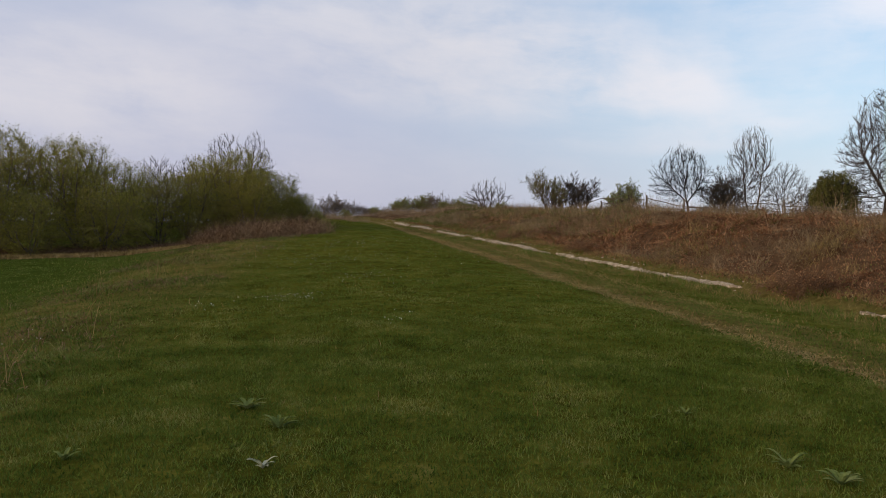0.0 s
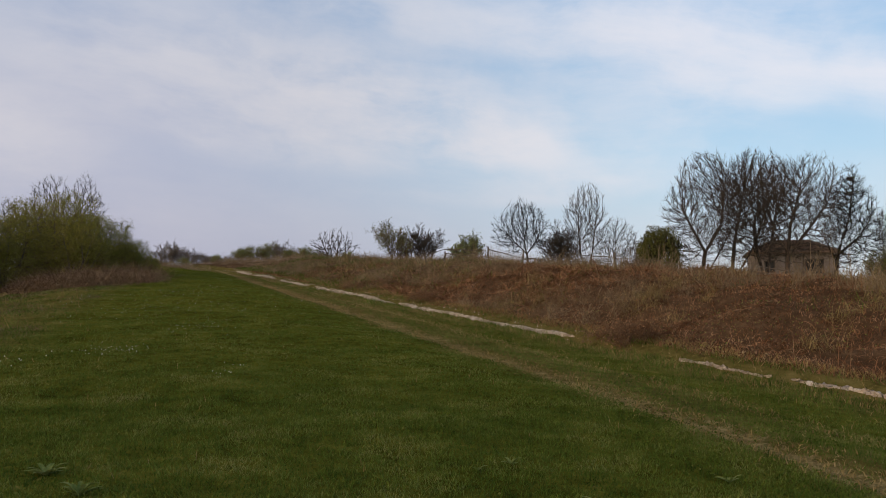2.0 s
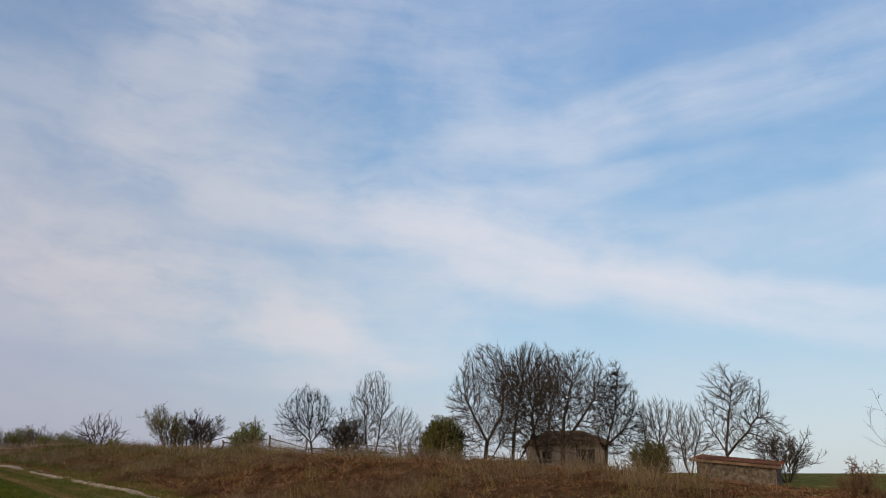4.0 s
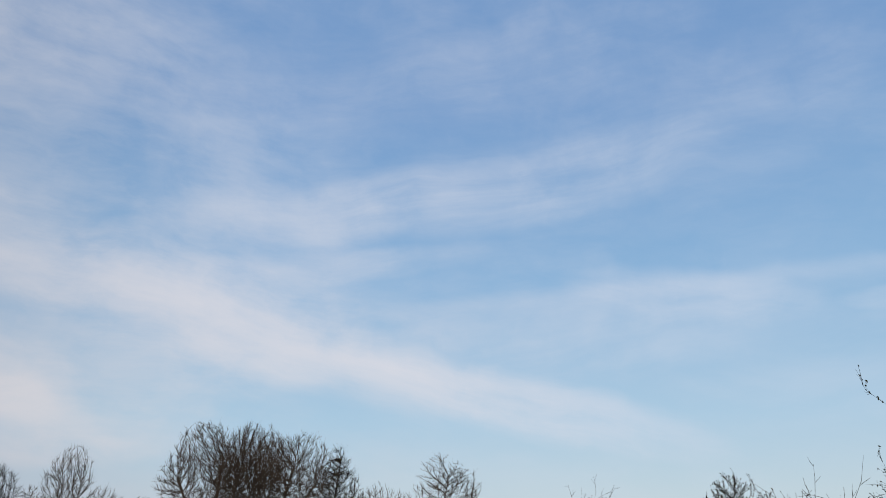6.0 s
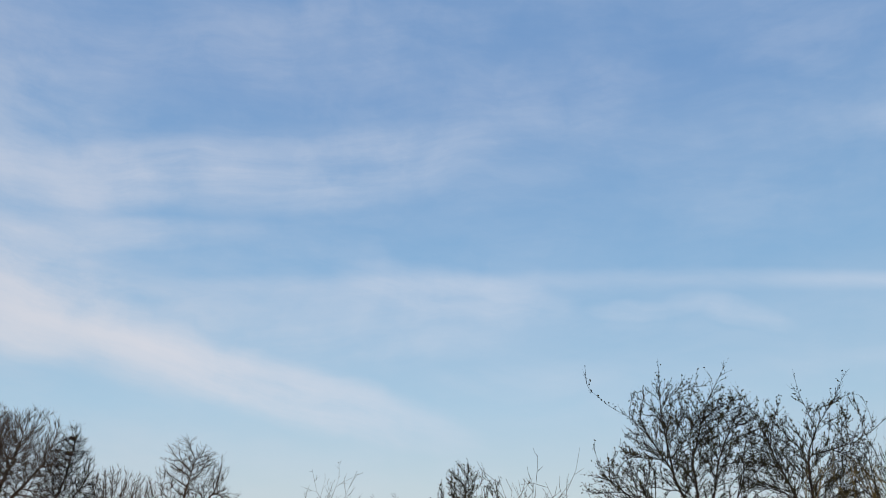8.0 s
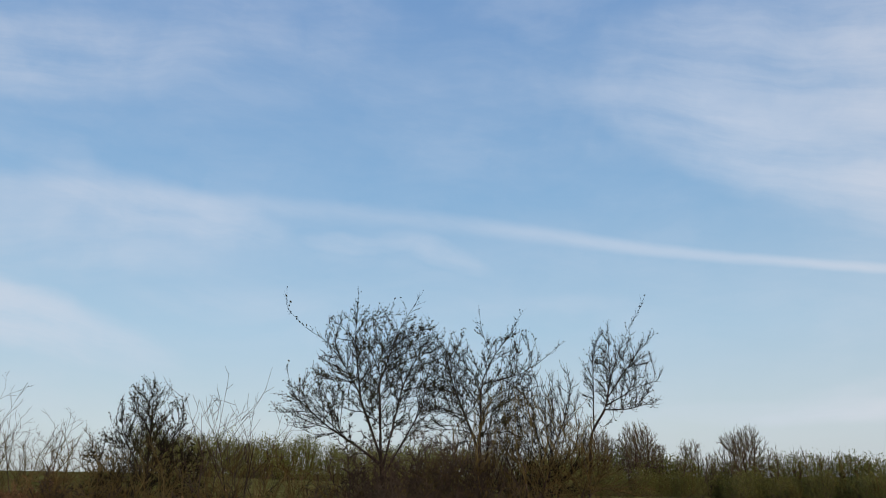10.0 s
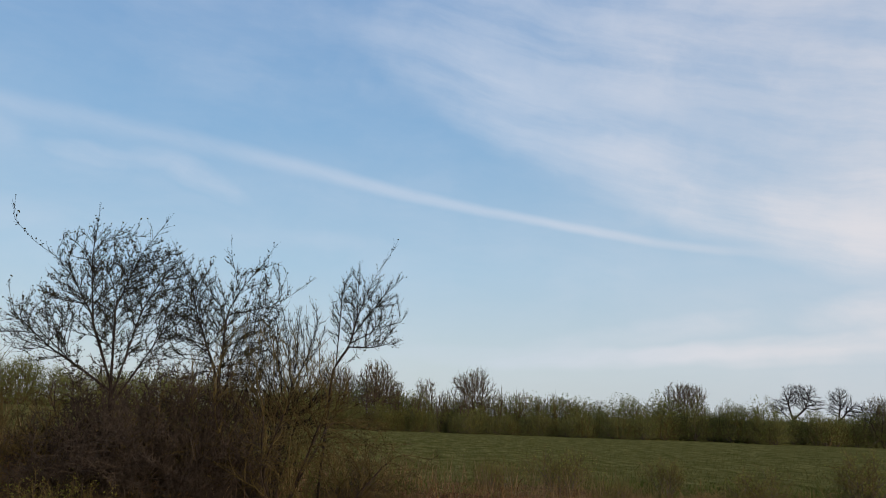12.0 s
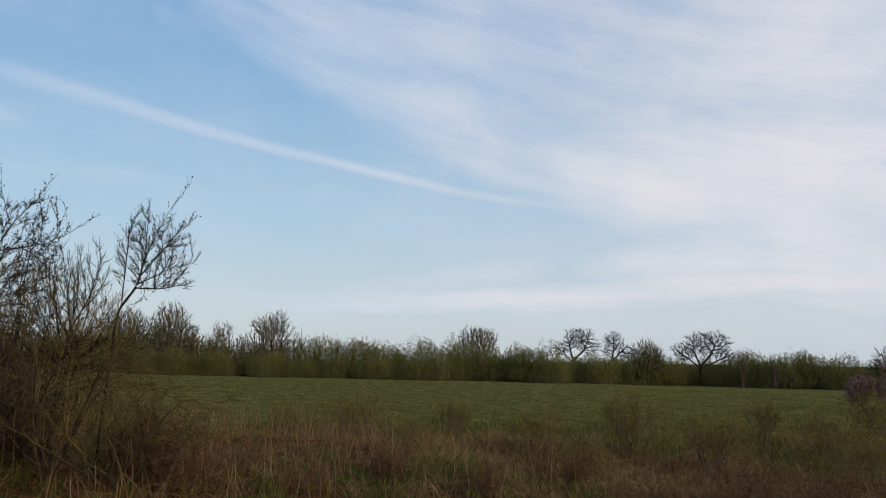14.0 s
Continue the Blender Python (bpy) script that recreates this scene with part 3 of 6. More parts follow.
class Grown:
    """Wood that spreads through free room: twigs reach for points strewn through the crown until every part of it is filled."""

    def __init__(self, seed, limbs, lobes, points, step, thin, lift=0.08, reach=5.0, kill=1.0, fan=0.35, wild=0.12, stiff=1.1, pipe=2.5, spurs=1.6, spur=0.4, spread=0.9):
        r = self.r = np.random.RandomState(seed)
        room = np.array([l[3] * l[4] * l[5] for l in lobes])
        pick = r.choice(len(lobes), points, p=room / room.sum())
        d = r.normal(size=(points, 3))
        d /= np.linalg.norm(d, axis=1)[:, None]
        lumpy = 0.90 + 0.07 * np.sin(d * (4.1, 4.7, 5.3) + r.uniform(0, 6.28, 3) + np.roll(d, 1, axis=1) * 3.0).sum(1)
        d *= (r.rand(points) ** 0.36 * lumpy)[:, None]
        L = np.array(lobes, float)
        aim = L[pick, :3] + d * L[pick, 3:]
        aim = aim[aim[:, 2] > 0.02]
        heart = np.array([*L[:, :2].mean(0), 0.6 * (L[:, 2] - L[:, 5]).min() + 0.4 * L[:, 2].mean()])
        pos, par = [], []
        for limb in limbs:
            limb = [np.array(p, float) for p in limb]
            last = -1
            if pos:      # springs from the wood that stands already
                last = int(np.argmin([np.sum((q - limb[0]) ** 2) for q in pos]))
            else:
                pos.append(limb[0]), par.append(-1)
                last = len(pos) - 1
            for p in limb[1:]:
                a = pos[last]
                n = max(1, int(round(np.linalg.norm(p - a) / step)))
                for k in range(n):
                    pos.append(a + (p - a) * ((k + 1) / n) + r.normal(0, 0.10 * step, 3)), par.append(last)
                    last = len(pos) - 1
        pos, par = np.array(pos), np.array(par)
        way = np.array([pos[i] - pos[par[i]] if par[i] >= 0 else (0, 0, 1.0) for i in range(len(pos))])
        way /= np.linalg.norm(way, axis=1)[:, None] + 1e-9
        kids = np.bincount(par[par >= 0], minlength=len(pos))
        best, near = np.full(len(aim), 1e9), np.zeros(len(aim), int)
        fresh = np.arange(len(pos))
        for turn in range(90):
            d2 = ((aim[:, None] - pos[fresh][None]) ** 2).sum(2)
            j = d2.argmin(1)
            m = d2[np.arange(len(aim)), j]
            up = m < best
            best[up], near[up] = m[up], fresh[j[up]]
            left = best > (kill * step) ** 2
            aim, best, near = aim[left], best[left], near[left]
            act = best < (reach * step) ** 2
            if not act.any():
                break
            v = aim[act] - pos[near[act]]
            v /= np.linalg.norm(v, axis=1)[:, None]
            pull = np.zeros_like(pos)
            np.add.at(pull, near[act], v)
            # wood that has forked already reaches for one free point alone
            old = kids[near[act]] > 0
            pull[near[act][old]] = v[old] * 1.0
            grow = np.where((np.abs(pull).sum(1) > 0) & (kids < 6))[0]
            if not len(grow):
                break
            g = pull[grow] / (np.linalg.norm(pull[grow], axis=1)[:, None] + 1e-9)
            ahead = (g * way[grow]).sum(1) > np.where(kids[grow] == 0, 0.48, -0.05)
            grow, g = grow[ahead], g[ahead]
            if not len(grow):
                break
            g = g + way[grow] * np.where(kids[grow] == 0, stiff, 0.35 * stiff)[:, None] + r.normal(0, wild, g.shape) + np.array([0, 0, lift])
            out = pos[grow] - heart
            g += out * (fan / (np.linalg.norm(out, axis=1) + 1e-6))[:, None]
            g /= np.linalg.norm(g, axis=1)[:, None]
            fresh = np.arange(len(pos), len(pos) + len(grow))
            pos, par, way = np.concatenate([pos, pos[grow] + g * step]), np.concatenate([par, grow]), np.concatenate([way, g])
            kids[grow] += 1
            kids = np.concatenate([kids, np.zeros(len(grow), int)])
        n = len(pos)
        # girth: every limb carries the sum of what it feeds
        area = np.zeros(n)
        for i in range(n - 1, -1, -1):
            if area[i] == 0:
                area[i] = thin ** pipe
            if par[i] >= 0:
                area[par[i]] += area[i]
        rad = area ** (1 / pipe)
        main = np.full(n, -1)
        for i in range(n):
            p = par[i]
            if p >= 0 and (main[p] < 0 or rad[i] > rad[main[p]]):
                main[p] = i
        for k in range(2):
            ok = (par >= 0) & (main >= 0)
            soft = pos.copy()
            soft[ok] = 0.5 * pos[ok] + 0.25 * (pos[par[ok]] + pos[main[ok]])
            pos = soft
        # fine spurs along the youngest wood
        young = np.where((rad < 2.6 * thin) & (par >= 0))[0]
        young = np.repeat(young, r.poisson(spurs, len(young)))
        k = len(young)
        out = pos[young] - heart
        out /= np.linalg.norm(out, axis=1)[:, None] + 1e-6
        d = way[young] * 0.9 + out * 0.35 + r.normal(0, spread * 0.5, (k, 3)) + np.array([0, 0, 0.15 + lift])
        d /= np.linalg.norm(d, axis=1)[:, None]
        long = spur * r.uniform(0.4, 1.3, (k, 1))
        back = par[young]
        foot = pos[young] + (pos[back] - pos[young]) * r.rand(k, 1)
        bend = d + r.normal(0, 0.22, (k, 3)) + np.array([0, 0, lift])
        bend /= np.linalg.norm(bend, axis=1)[:, None]
        mid, tip = foot + d * long * 0.5, foot + d * long * 0.5 + bend * long * 0.5
        self.joints = [(pos[par[par >= 0]], pos[par >= 0], np.where(main[par[par >= 0]] == np.where(par >= 0)[0], rad[par[par >= 0]], np.minimum(rad[par >= 0] * 1.25, rad[par[par >= 0]])), rad[par >= 0],
                        np.where((main[par[par >= 0]] == np.where(par >= 0)[0])[:, None] & (par[par[par >= 0]] >= 0)[:, None], way[par[par >= 0]], way[par >= 0]), way[par >= 0]),
                       (foot, mid, np.full(k, thin * 0.85), np.full(k, thin * 0.7), d, d), (mid, tip, np.full(k, thin * 0.7), np.full(k, thin * 0.4), d, bend)]
        self.tips = np.concatenate([mid, tip, pos[rad < 1.5 * thin]])

    @staticmethod
    def prisms(a, b, ra, rb, da, db, sides):
        def ring(c, rad, d):
            ref = np.where(np.abs(d[:, 2:3]) < 0.92, np.array([[0.05, 0.03, 1.0]]), np.array([[1.0, 0.1, 0.0]]))
            u = np.cross(d, ref)
            u /= np.linalg.norm(u, axis=1)[:, None] + 1e-9
            w = np.cross(d, u)
            t = np.arange(sides) * 6.2832 / sides
            return c[:, None] + (u[:, None] * np.cos(t)[None, :, None] + w[:, None] * np.sin(t)[None, :, None]) * rad[:, None, None]

        co = np.concatenate([ring(a, ra, da), ring(b, rb, db)], 1).reshape(-1, 3)
        k = np.arange(sides)
        f = np.stack([k, (k + 1) % sides, (k + 1) % sides + sides, k + sides], 1)
        return co, (f[None] + (np.arange(len(a)) * 2 * sides)[:, None, None]).reshape(-1, 4)

    def meshes(self, name, thick):
        """The limbs thicker than `thick`, and the finer wood."""
        j = [np.concatenate([row[c] for row in self.joints]) for c in range(6)]
        thick = min(thick, 0.6 * j[3].max())
        out = []
        for sel, classes in ((j[3] >= thick, ((0.06, 9, 8), (0.0, 0.06, 5))), (j[3] < thick, ((0.02, 9, 4), (0.0, 0.02, 3)))):
            cos, faces, base = [], [], 0
            for lo, hi, sides in classes:
                m = sel & (j[3] >= lo) & (j[3] < hi)
                if m.any():
                    co, f = self.prisms(*[c[m] for c in j], sides)
                    cos.append(co), faces.append(f + base)
                    base += len(co)
            me = np_mesh(name, np.concatenate(cos), np.concatenate(faces))
            me.polygons.foreach_set("use_smooth", np.ones(len(me.polygons), bool))
            out.append(me)
        return out


def stems(seed, count, high, spread, foot=0.2, wind=0.06):
    """Plain trunks that part from one foot and lean outwards."""
    r = np.random.RandomState(seed)
    out = []
    for i in range(count):
        a = 6.2832 * (i + r.uniform(-0.3, 0.3)) / count
        d = np.array([math.cos(a), math.sin(a), 0])
        top = d * spread * r.uniform(0.6, 1.1)
        f = d * foot if count > 1 else d * 0
        h = high * r.uniform(0.85, 1.1)
        out.append([f, f + top * 0.35 + np.array([r.normal(0, wind), r.normal(0, wind), h * 0.5]), f * 0.3 + top + np.array([0, 0, h])])
    return out


def grown_tree(name, m, seed, label, limbs, lobes, points, step, thin, group="", bark=None, twig=None, thick=0.03, leaf=None, **how):
    """A tree or shrub filled out to the given rounded lobes. leaf: (material, per twig point, size, jitter, keep)."""
    w = Grown(seed, limbs, lobes, points, step, thin, **how)
    t = thing(name, m, label, "bush" if "bush" in name or "shrub" in name else "tree", group)
    trunk, crown = w.meshes(name, thick)
    hang("trunk", trunk, bark or BARK, t)
    c = hang("crown", crown, twig or TWIG, t)
    if leaf:
        mat, per, size, jit, keep = leaf
        p = w.tips[w.r.rand(len(w.tips)) < keep]
        p = np.repeat(p, per, axis=0)
        hang("leaves", leaf_cloud("leaves", p + w.r.normal(0, jit, p.shape), size, w.r), mat, c)
    return t


ground = ground_sheet()


# ---- trees and bushes ----
def bare_tree(name, m, seed, tall, label, group="", bark=BARK, twig=TWIG, girth=0.16, stems=1, clear=0.28, kids=((7, 9), (6, 8), (5, 7), (2, 4)),
              angle=((28, 55), (25, 55), (25, 60)), rise=(0.25, 0.30, 0.25), lean=0.12, leaf=None, thin=0.012, ratio=((0.62, 0.85), (0.45, 0.65), (0.35, 0.6), (0.3, 0.55)), splay=0.35, wander=(0.07, 0.10, 0.13, 0.15), taper=0.3, slim=0.52, main=1):
    """A tree with one or several trunks and a crown of fine twigs, about `tall` metres high. leaf: (material, per twig point, size, jitter, keep)."""
    w = Wood(seed, kids, ratio, angle, wander, rise, (0.5, 0.4, 0.3, 0.22), thin, 1.0, clear, taper, slim)
    w.main = main
    for s in range(stems):
        a = w.r.uniform(0, 6.28)
        tilt = w.r.uniform(0.3, 1.0) * (splay if stems > 1 else lean)
        d = Vector((math.cos(a) * tilt, math.sin(a) * tilt, 1)).normalized()
        root = Vector((math.cos(a), math.sin(a), 0)) * (0.12 * min(stems - 1, 3) * girth / 0.1)
        w.limb(root, d, tall * w.r.uniform(0.55, 0.66) * (1 if s == 0 else w.r.uniform(0.7, 1.0)), girth * (1 if s == 0 else 0.8), 0)
    top = max(v.z for bag in (0, 1) for v in w.co[bag])
    f = tall / top
    for bag in (0, 1):
        w.co[bag] = [v * f for v in w.co[bag]]
    w.leaves = [(p * f, d) for p, d in w.leaves]
    t = thing(name, m, label, "bush" if "bush" in name or "shrub" in name else "tree", group)
    trunk, crown = w.meshes(name)
    hang("trunk", trunk, bark, t)
    c = hang("crown", crown, twig, t)
    if leaf:
        mat, per, size, jit, keep = leaf
        hang("leaves", w.leaf_mesh("leaves", per, size, jit, seed + 7, keep), mat, c)
    return t


BUSHY = ((6, 8), (6, 8), (4, 6), (2, 3))
# the thicket beside the lower field, just coming into leaf
LEFT = "thicket beside the lower field"
kinds = []
for i, (az, r, tall, seed, lab) in enumerate((
        (-24.3, 36, 4.9, 21, "tall hazel bush just coming into yellow-green leaf"),
        (-14.6, 39, 4.3, 22, "dense rounded bush in olive spring leaf"),
        (-19.5, 37, 3.4, 23, "sprawling bush with thin green-brown shoots"))):
    wide = tall * (0.36, 0.50, 0.50)[i]
    kinds.append(grown_tree("leafing_bush", near(az, r), seed, lab, stems(seed, 9, tall * 0.6, wide * 0.6, 0.35), ((0, 0, tall * 0.56, wide, wide, tall * 0.40), (0, 0, tall * 0.3, wide * 1.1, wide * 1.1, tall * 0.30)), 4200, 0.14, 0.0068,
                            group=LEFT, bark=BARK_PALE, twig=SHOOT, lift=0.10, wild=0.3, stiff=0.8, spurs=0.9, spur=0.34, thick=0.02, leaf=(LEAF_YOUNG, 4, 0.056, 0.10, 0.9)))
for k, az, r, turn, sc in ((0, -28.5, 37, 80, 1.12), (1, -31.5, 34, 150, 1.1), (2, -27, 33.5, 40, 0.75), (0, -34.5, 37, 200, 1.05), (2, -22.2, 34.5, 120, 0.85), (1, -17.3, 37.5, 70, 0.8),
                           (2, -13.2, 37.5, 250, 0.85), (1, -11.9, 39.5, 200, 0.72), (0, -20.5, 40, 300, 0.72), (2, -10.8, 39.5, 10, 0.60), (1, -9.9, 40, 30, 0.42), (2, -9.2, 40.5, 60, 0.35), (1, -25.8, 38.5, 330, 1.15), (1, -22.3, 39, 20, 0.95), (0, -16.0, 41, 140, 0.85), (2, -12.4, 38.6, 60, 0.45), (1, -10.5, 39.4, 300, 0.36), (2, -8.7, 41.5, 20, 0.25), (1, -13.6, 41, 90, 0.8)):
    copy_thing(kinds[k], standing(az, r, turn, 0.05, sc))
for az, r, seed, wide, tall, lab in ((-14.9, 43, 31, 1.0, 5.5, "slender bare birch standing behind the leafing thicket"), (-12.9, 44, 32, 1.05, 5.2, "slender bare birch standing behind the leafing thicket"),
                                     (-17.4, 44, 33, 0.9, 4.4, "thin bare tree among leafing bushes"), (-29.5, 43, 34, 1.3, 5.6, "thin bare tree among leafing bushes"), (-19.0, 43, 35, 1.1, 4.5, "thin bare tree among leafing bushes")):
    grown_tree("birch_tree", near(az, r), seed, lab, stems(seed, 3, tall * 0.62, 0.35, 0.12), ((0, 0, tall * 0.68, wide, wide, tall * 0.32), (0, 0, tall * 0.45, wide * 0.9, wide, tall * 0.25)), 1900, 0.125, 0.0050, pipe=2.9, lift=0.12, spurs=1.9, spur=0.24, thick=0.02)

# small bushes and trees along the skyline of the ridge
SKYLINE = "bare scrub on the skyline"
scrub = bare_tree("scrub_bush", standing(-7.8, 66), 41, 2.2, "low bare scrub bush on the crest of the ridge", SKYLINE, BARK_PALE, TWIG_PALE_HAZE, 0.03, 7, 0.12, ((5, 7), (5, 7), (3, 5)), splay=0.8, thin=0.009)
low = bare_tree("scrub_bush", standing(-1.3, 84), 42, 2.7, "low bush coming into leaf on the crest of the ridge", SKYLINE, BARK, TWIG_OLIVE, 0.04, 7, 0.12, ((5, 7), (5, 7), (3, 5)), splay=0.9, thin=0.012,
                leaf=(LEAF_HEDGE, 2, 0.10, 0.1, 0.5))
for k, az, r, turn, sc in ((scrub, -6.6, 70, 60, 0.8), (scrub, -5.3, 84, 100, 0.6), (scrub, -3.9, 88, 190, 0.7), (low, -2.8, 82, 30, 0.75), (scrub, -1.9, 86, 240, 1.2), (low, 0.3, 86, 200, 0.8), (scrub, 0.9, 85, 280, 1.1),
                           (low, 2.0, 80, 130, 0.6), (scrub, 1.6, 88, 10, 1.0), (low, 4.1, 74, 300, 0.55), (low, -4.7, 80, 80, 0.4), (scrub, -0.6, 82, 33, 1.25), (low, 1.2, 78, 260, 0.7), (scrub, 2.3, 84, 77, 1.2), (scrub, 4.4, 84, 150, 0.9), (low, -3.3, 78, 15, 0.55), (low, 0.0, 76, 190, 0.5), (scrub, 5.2, 78, 210, 0.7), (scrub, -8.4, 60, 20, 0.65), (scrub, -7.2, 66, 140, 0.75), (scrub, -6.0, 72, 260, 0.65), (scrub, -5.6, 78, 10, 0.6), (low, -6.8, 64, 110, 0.35), (low, -5.0, 82, 45, 0.4)):
    copy_thing(k, standing(az, r, turn, 0.05, sc))
grown_tree("round_tree", near(3.1, 84), 43, "bare round-headed tree on the skyline", stems(43, 6, 2.2, 1.3, 0.25), ((0, 0, 2.7, 2.6, 2.4, 1.75), (0, 0, 1.7, 2.0, 2.0, 1.0)), 1200, 0.224, 0.013, spurs=1.3, spur=0.32)
bare_tree("thorn_bush", standing(7.5, 56), 44, 3.2, "bare thorn bush on the bank with pale shoots", "", BARK, TWIG_OLIVE, 0.05, 6, 0.15, ((6, 8), (5, 7), (4, 5)), splay=0.6, thin=0.011, leaf=(LEAF_HEDGE, 1, 0.07, 0.08, 0.5))
bare_tree("thorn_bush", standing(9.6, 58), 45, 3.1, "dense brown thorn bush on top of the bank", "", BARK_DARK, TWIG, 0.06, 7, 0.15, ((6, 8), (6, 8), (4, 5)), splay=0.8, thin=0.011)
bare_tree("thorn_bush", standing(8.5, 60), 46, 2.3, "dense brown thorn bush on top of the bank", "", BARK_DARK, TWIG, 0.05, 7, 0.15, ((6, 8), (6, 8), (4, 5)), splay=0.8, thin=0.011)
bare_tree("thorn_bush", standing(13.4, 42), 47, 1.9, "arching thorn bush coming into leaf by the old fence", "", BARK_DARK, TWIG, 0.04, 6, 0.15, ((5, 7), (5, 6), (3, 4)), splay=1.1, thin=0.010, leaf=(LEAF_HEDGE, 2, 0.08, 0.06, 0.5))
bare_tree("thorn_bush", standing(12.2, 46), 48, 1.3, "arching thorn bush coming into leaf by the old fence", "", BARK_DARK, TWIG, 0.04, 6, 0.15, ((5, 7), (5, 6), (3, 4)), splay=1.1, thin=0.010, leaf=(LEAF_HEDGE, 2, 0.08, 0.06, 0.5))

# bare trees on the bank
grown_tree("spreading_tree", near(16.7, 52), 51, "dark bare tree with a single short trunk", [[(0, 0, 0), (-0.1, 0, 1.1), (-0.3, 0, 2.0)], [(-0.1, 0, 1.2), (0.6, 0.2, 2.2)], [(-0.1, 0, 1.1), (-1.1, -0.2, 2.1)]],
           ((-0.4, 0, 2.9, 1.85, 1.7, 1.75), (-0.5, 0, 2.1, 1.9, 1.7, 0.9)), 4000, 0.145, 0.0065, pipe=2.8, bark=BARK_DARK, twig=TWIG_SILHOUETTE, spurs=1.8, spur=0.30)
bare_tree("thorn_bush", standing(18.6, 54), 52, 3.7, "dense dark twiggy bush between two bare trees", "", BARK_DARK, TWIG, 0.05, 9, 0.12, BUSHY, splay=0.6, thin=0.010)
grown_tree("slender_tree", near(20.6, 55), 53, "tall slender bare tree with pale fine twigs", stems(53, 3, 3.4, 0.7, 0.15), ((0, 0, 3.9, 1.55, 1.5, 2.35), (0, 0, 2.4, 1.5, 1.4, 1.4)), 4000, 0.15, 0.0062, pipe=2.8, lift=0.22, spurs=1.8, spur=0.34)
grown_tree("slender_tree", near(22.7, 57), 54, "small slender bare tree with pale fine twigs", stems(54, 4, 2.2, 0.6, 0.15), ((0, 0, 2.7, 1.5, 1.3, 1.6), (-0.4, 0, 1.6, 1.4, 1.2, 1.0)), 2800, 0.145, 0.0058, pipe=2.8, lift=0.22, spurs=1.8, spur=0.30)
bare_tree("thorn_bush", standing(23.9, 56), 55, 2.6, "low bare thorn bush on the bank", "", BARK, TWIG, 0.05, 7, 0.12, ((6, 8), (5, 7), (3, 5)), splay=0.8, thin=0.011)
BIG = "old walnut trees round the empty house"
WALNUT = dict(group=BIG, spurs=2.1, spur=0.44, lift=0.12, wild=0.18, thick=0.045, pipe=2.6)
grown_tree("walnut_tree", near(28.6, 60), 61, "large bare walnut tree with forked trunks", [[(-0.5, 0, 0), (-0.2, 0, 2.4), (-1.5, 0.2, 5.0)], [(-0.2, 0, 2.4), (0.9, -0.2, 4.2), (1.1, 0, 6.6)], [(-0.1, 0.3, 0), (0.9, 0.5, 2.6), (1.9, 0.7, 4.6)]],
           ((0.2, 0, 6.0, 3.1, 2.8, 3.55), (-1.5, 0, 5.4, 1.7, 1.7, 2.2), (-0.2, 0, 3.1, 3.0, 2.6, 1.7)), 7500, 0.20, 0.0095, **WALNUT)
grown_tree("walnut_tree", near(30.8, 64), 63, "large bare walnut tree beside the house", [[(-0.9, 0, 0), (-0.6, 0, 3.0), (0.0, 0, 6.5)], [(0.2, 0, 0), (0.8, 0.2, 3.0), (1.6, 0.4, 5.5)]],
           ((0.5, 0, 6.5, 2.9, 2.8, 3.7), (0.4, 0, 3.1, 2.8, 2.6, 1.8)), 7000, 0.20, 0.0095, **WALNUT)
grown_tree("walnut_tree", near(33.4, 62), 62, "large bare walnut tree in front of the house", [[(0.0, 0, 0), (0.1, 0, 2.3), (0.3, 0, 4.2), (0.9, 0, 6.5)], [(0.1, 0, 2.3), (-1.0, 0.2, 4.2)], [(0.1, 0, 2.2), (1.4, -0.2, 3.9), (2.6, 0, 5.6)]],
           ((0.7, 0, 6.0, 3.3, 3.0, 3.6), (2.6, 0, 5.6, 1.9, 2.0, 2.7), (0.6, 0, 3.1, 3.3, 2.6, 1.6)), 8400, 0.20, 0.0095, **WALNUT)
grown_tree("walnut_tree", near(31.9, 69), 75, "large bare walnut tree behind its neighbours", stems(75, 3, 4.5, 1.4, 0.3), ((0, 0, 6.2, 3.5, 3.0, 4.0),), 5000, 0.22, 0.0105, **WALNUT)
for i in range(26):      # thin undergrowth along the top of the bank
    copy_thing(scrub, standing(17.5 + 0.88 * i + 0.3 * math.sin(5.1 * i), 47 + 7 * math.sin(2.3 * i) ** 2, 47 * i, 0.05, 0.42 + 0.22 * math.sin(3.7 * i) ** 2))
for az, r, turn, sc in ((34.9, 58, 30, 0.62), (31.2, 58, 140, 0.75), (36.2, 59, 250, 0.55), (32.6, 57, 80, 0.5)):
    copy_thing(scrub, standing(az, r, turn, 0.05, sc))
grown_tree("walnut_tree", near(36.5, 63), 64, "narrow dark tree with ivy on its trunk", [[(-0.4, 0, 0), (-0.1, 0, 2.4), (0.7, 0, 5.0), (0.95, 0, 7.6)], [(-0.1, 0, 2.2), (1.2, 0, 3.4), (1.9, 0, 4.6)], [(-0.1, 0, 1.6), (-0.9, 0.1, 3.2)]],
           ((0.7, 0, 5.0, 1.8, 1.8, 3.3), (1.1, 0, 3.4, 2.3, 2.0, 2.4)), 5400, 0.19, 0.0095, bark=BARK_DARK, twig=TWIG_SILHOUETTE, leaf=(LEAF_IVY, 1, 0.10, 0.15, 0.08), **WALNUT)
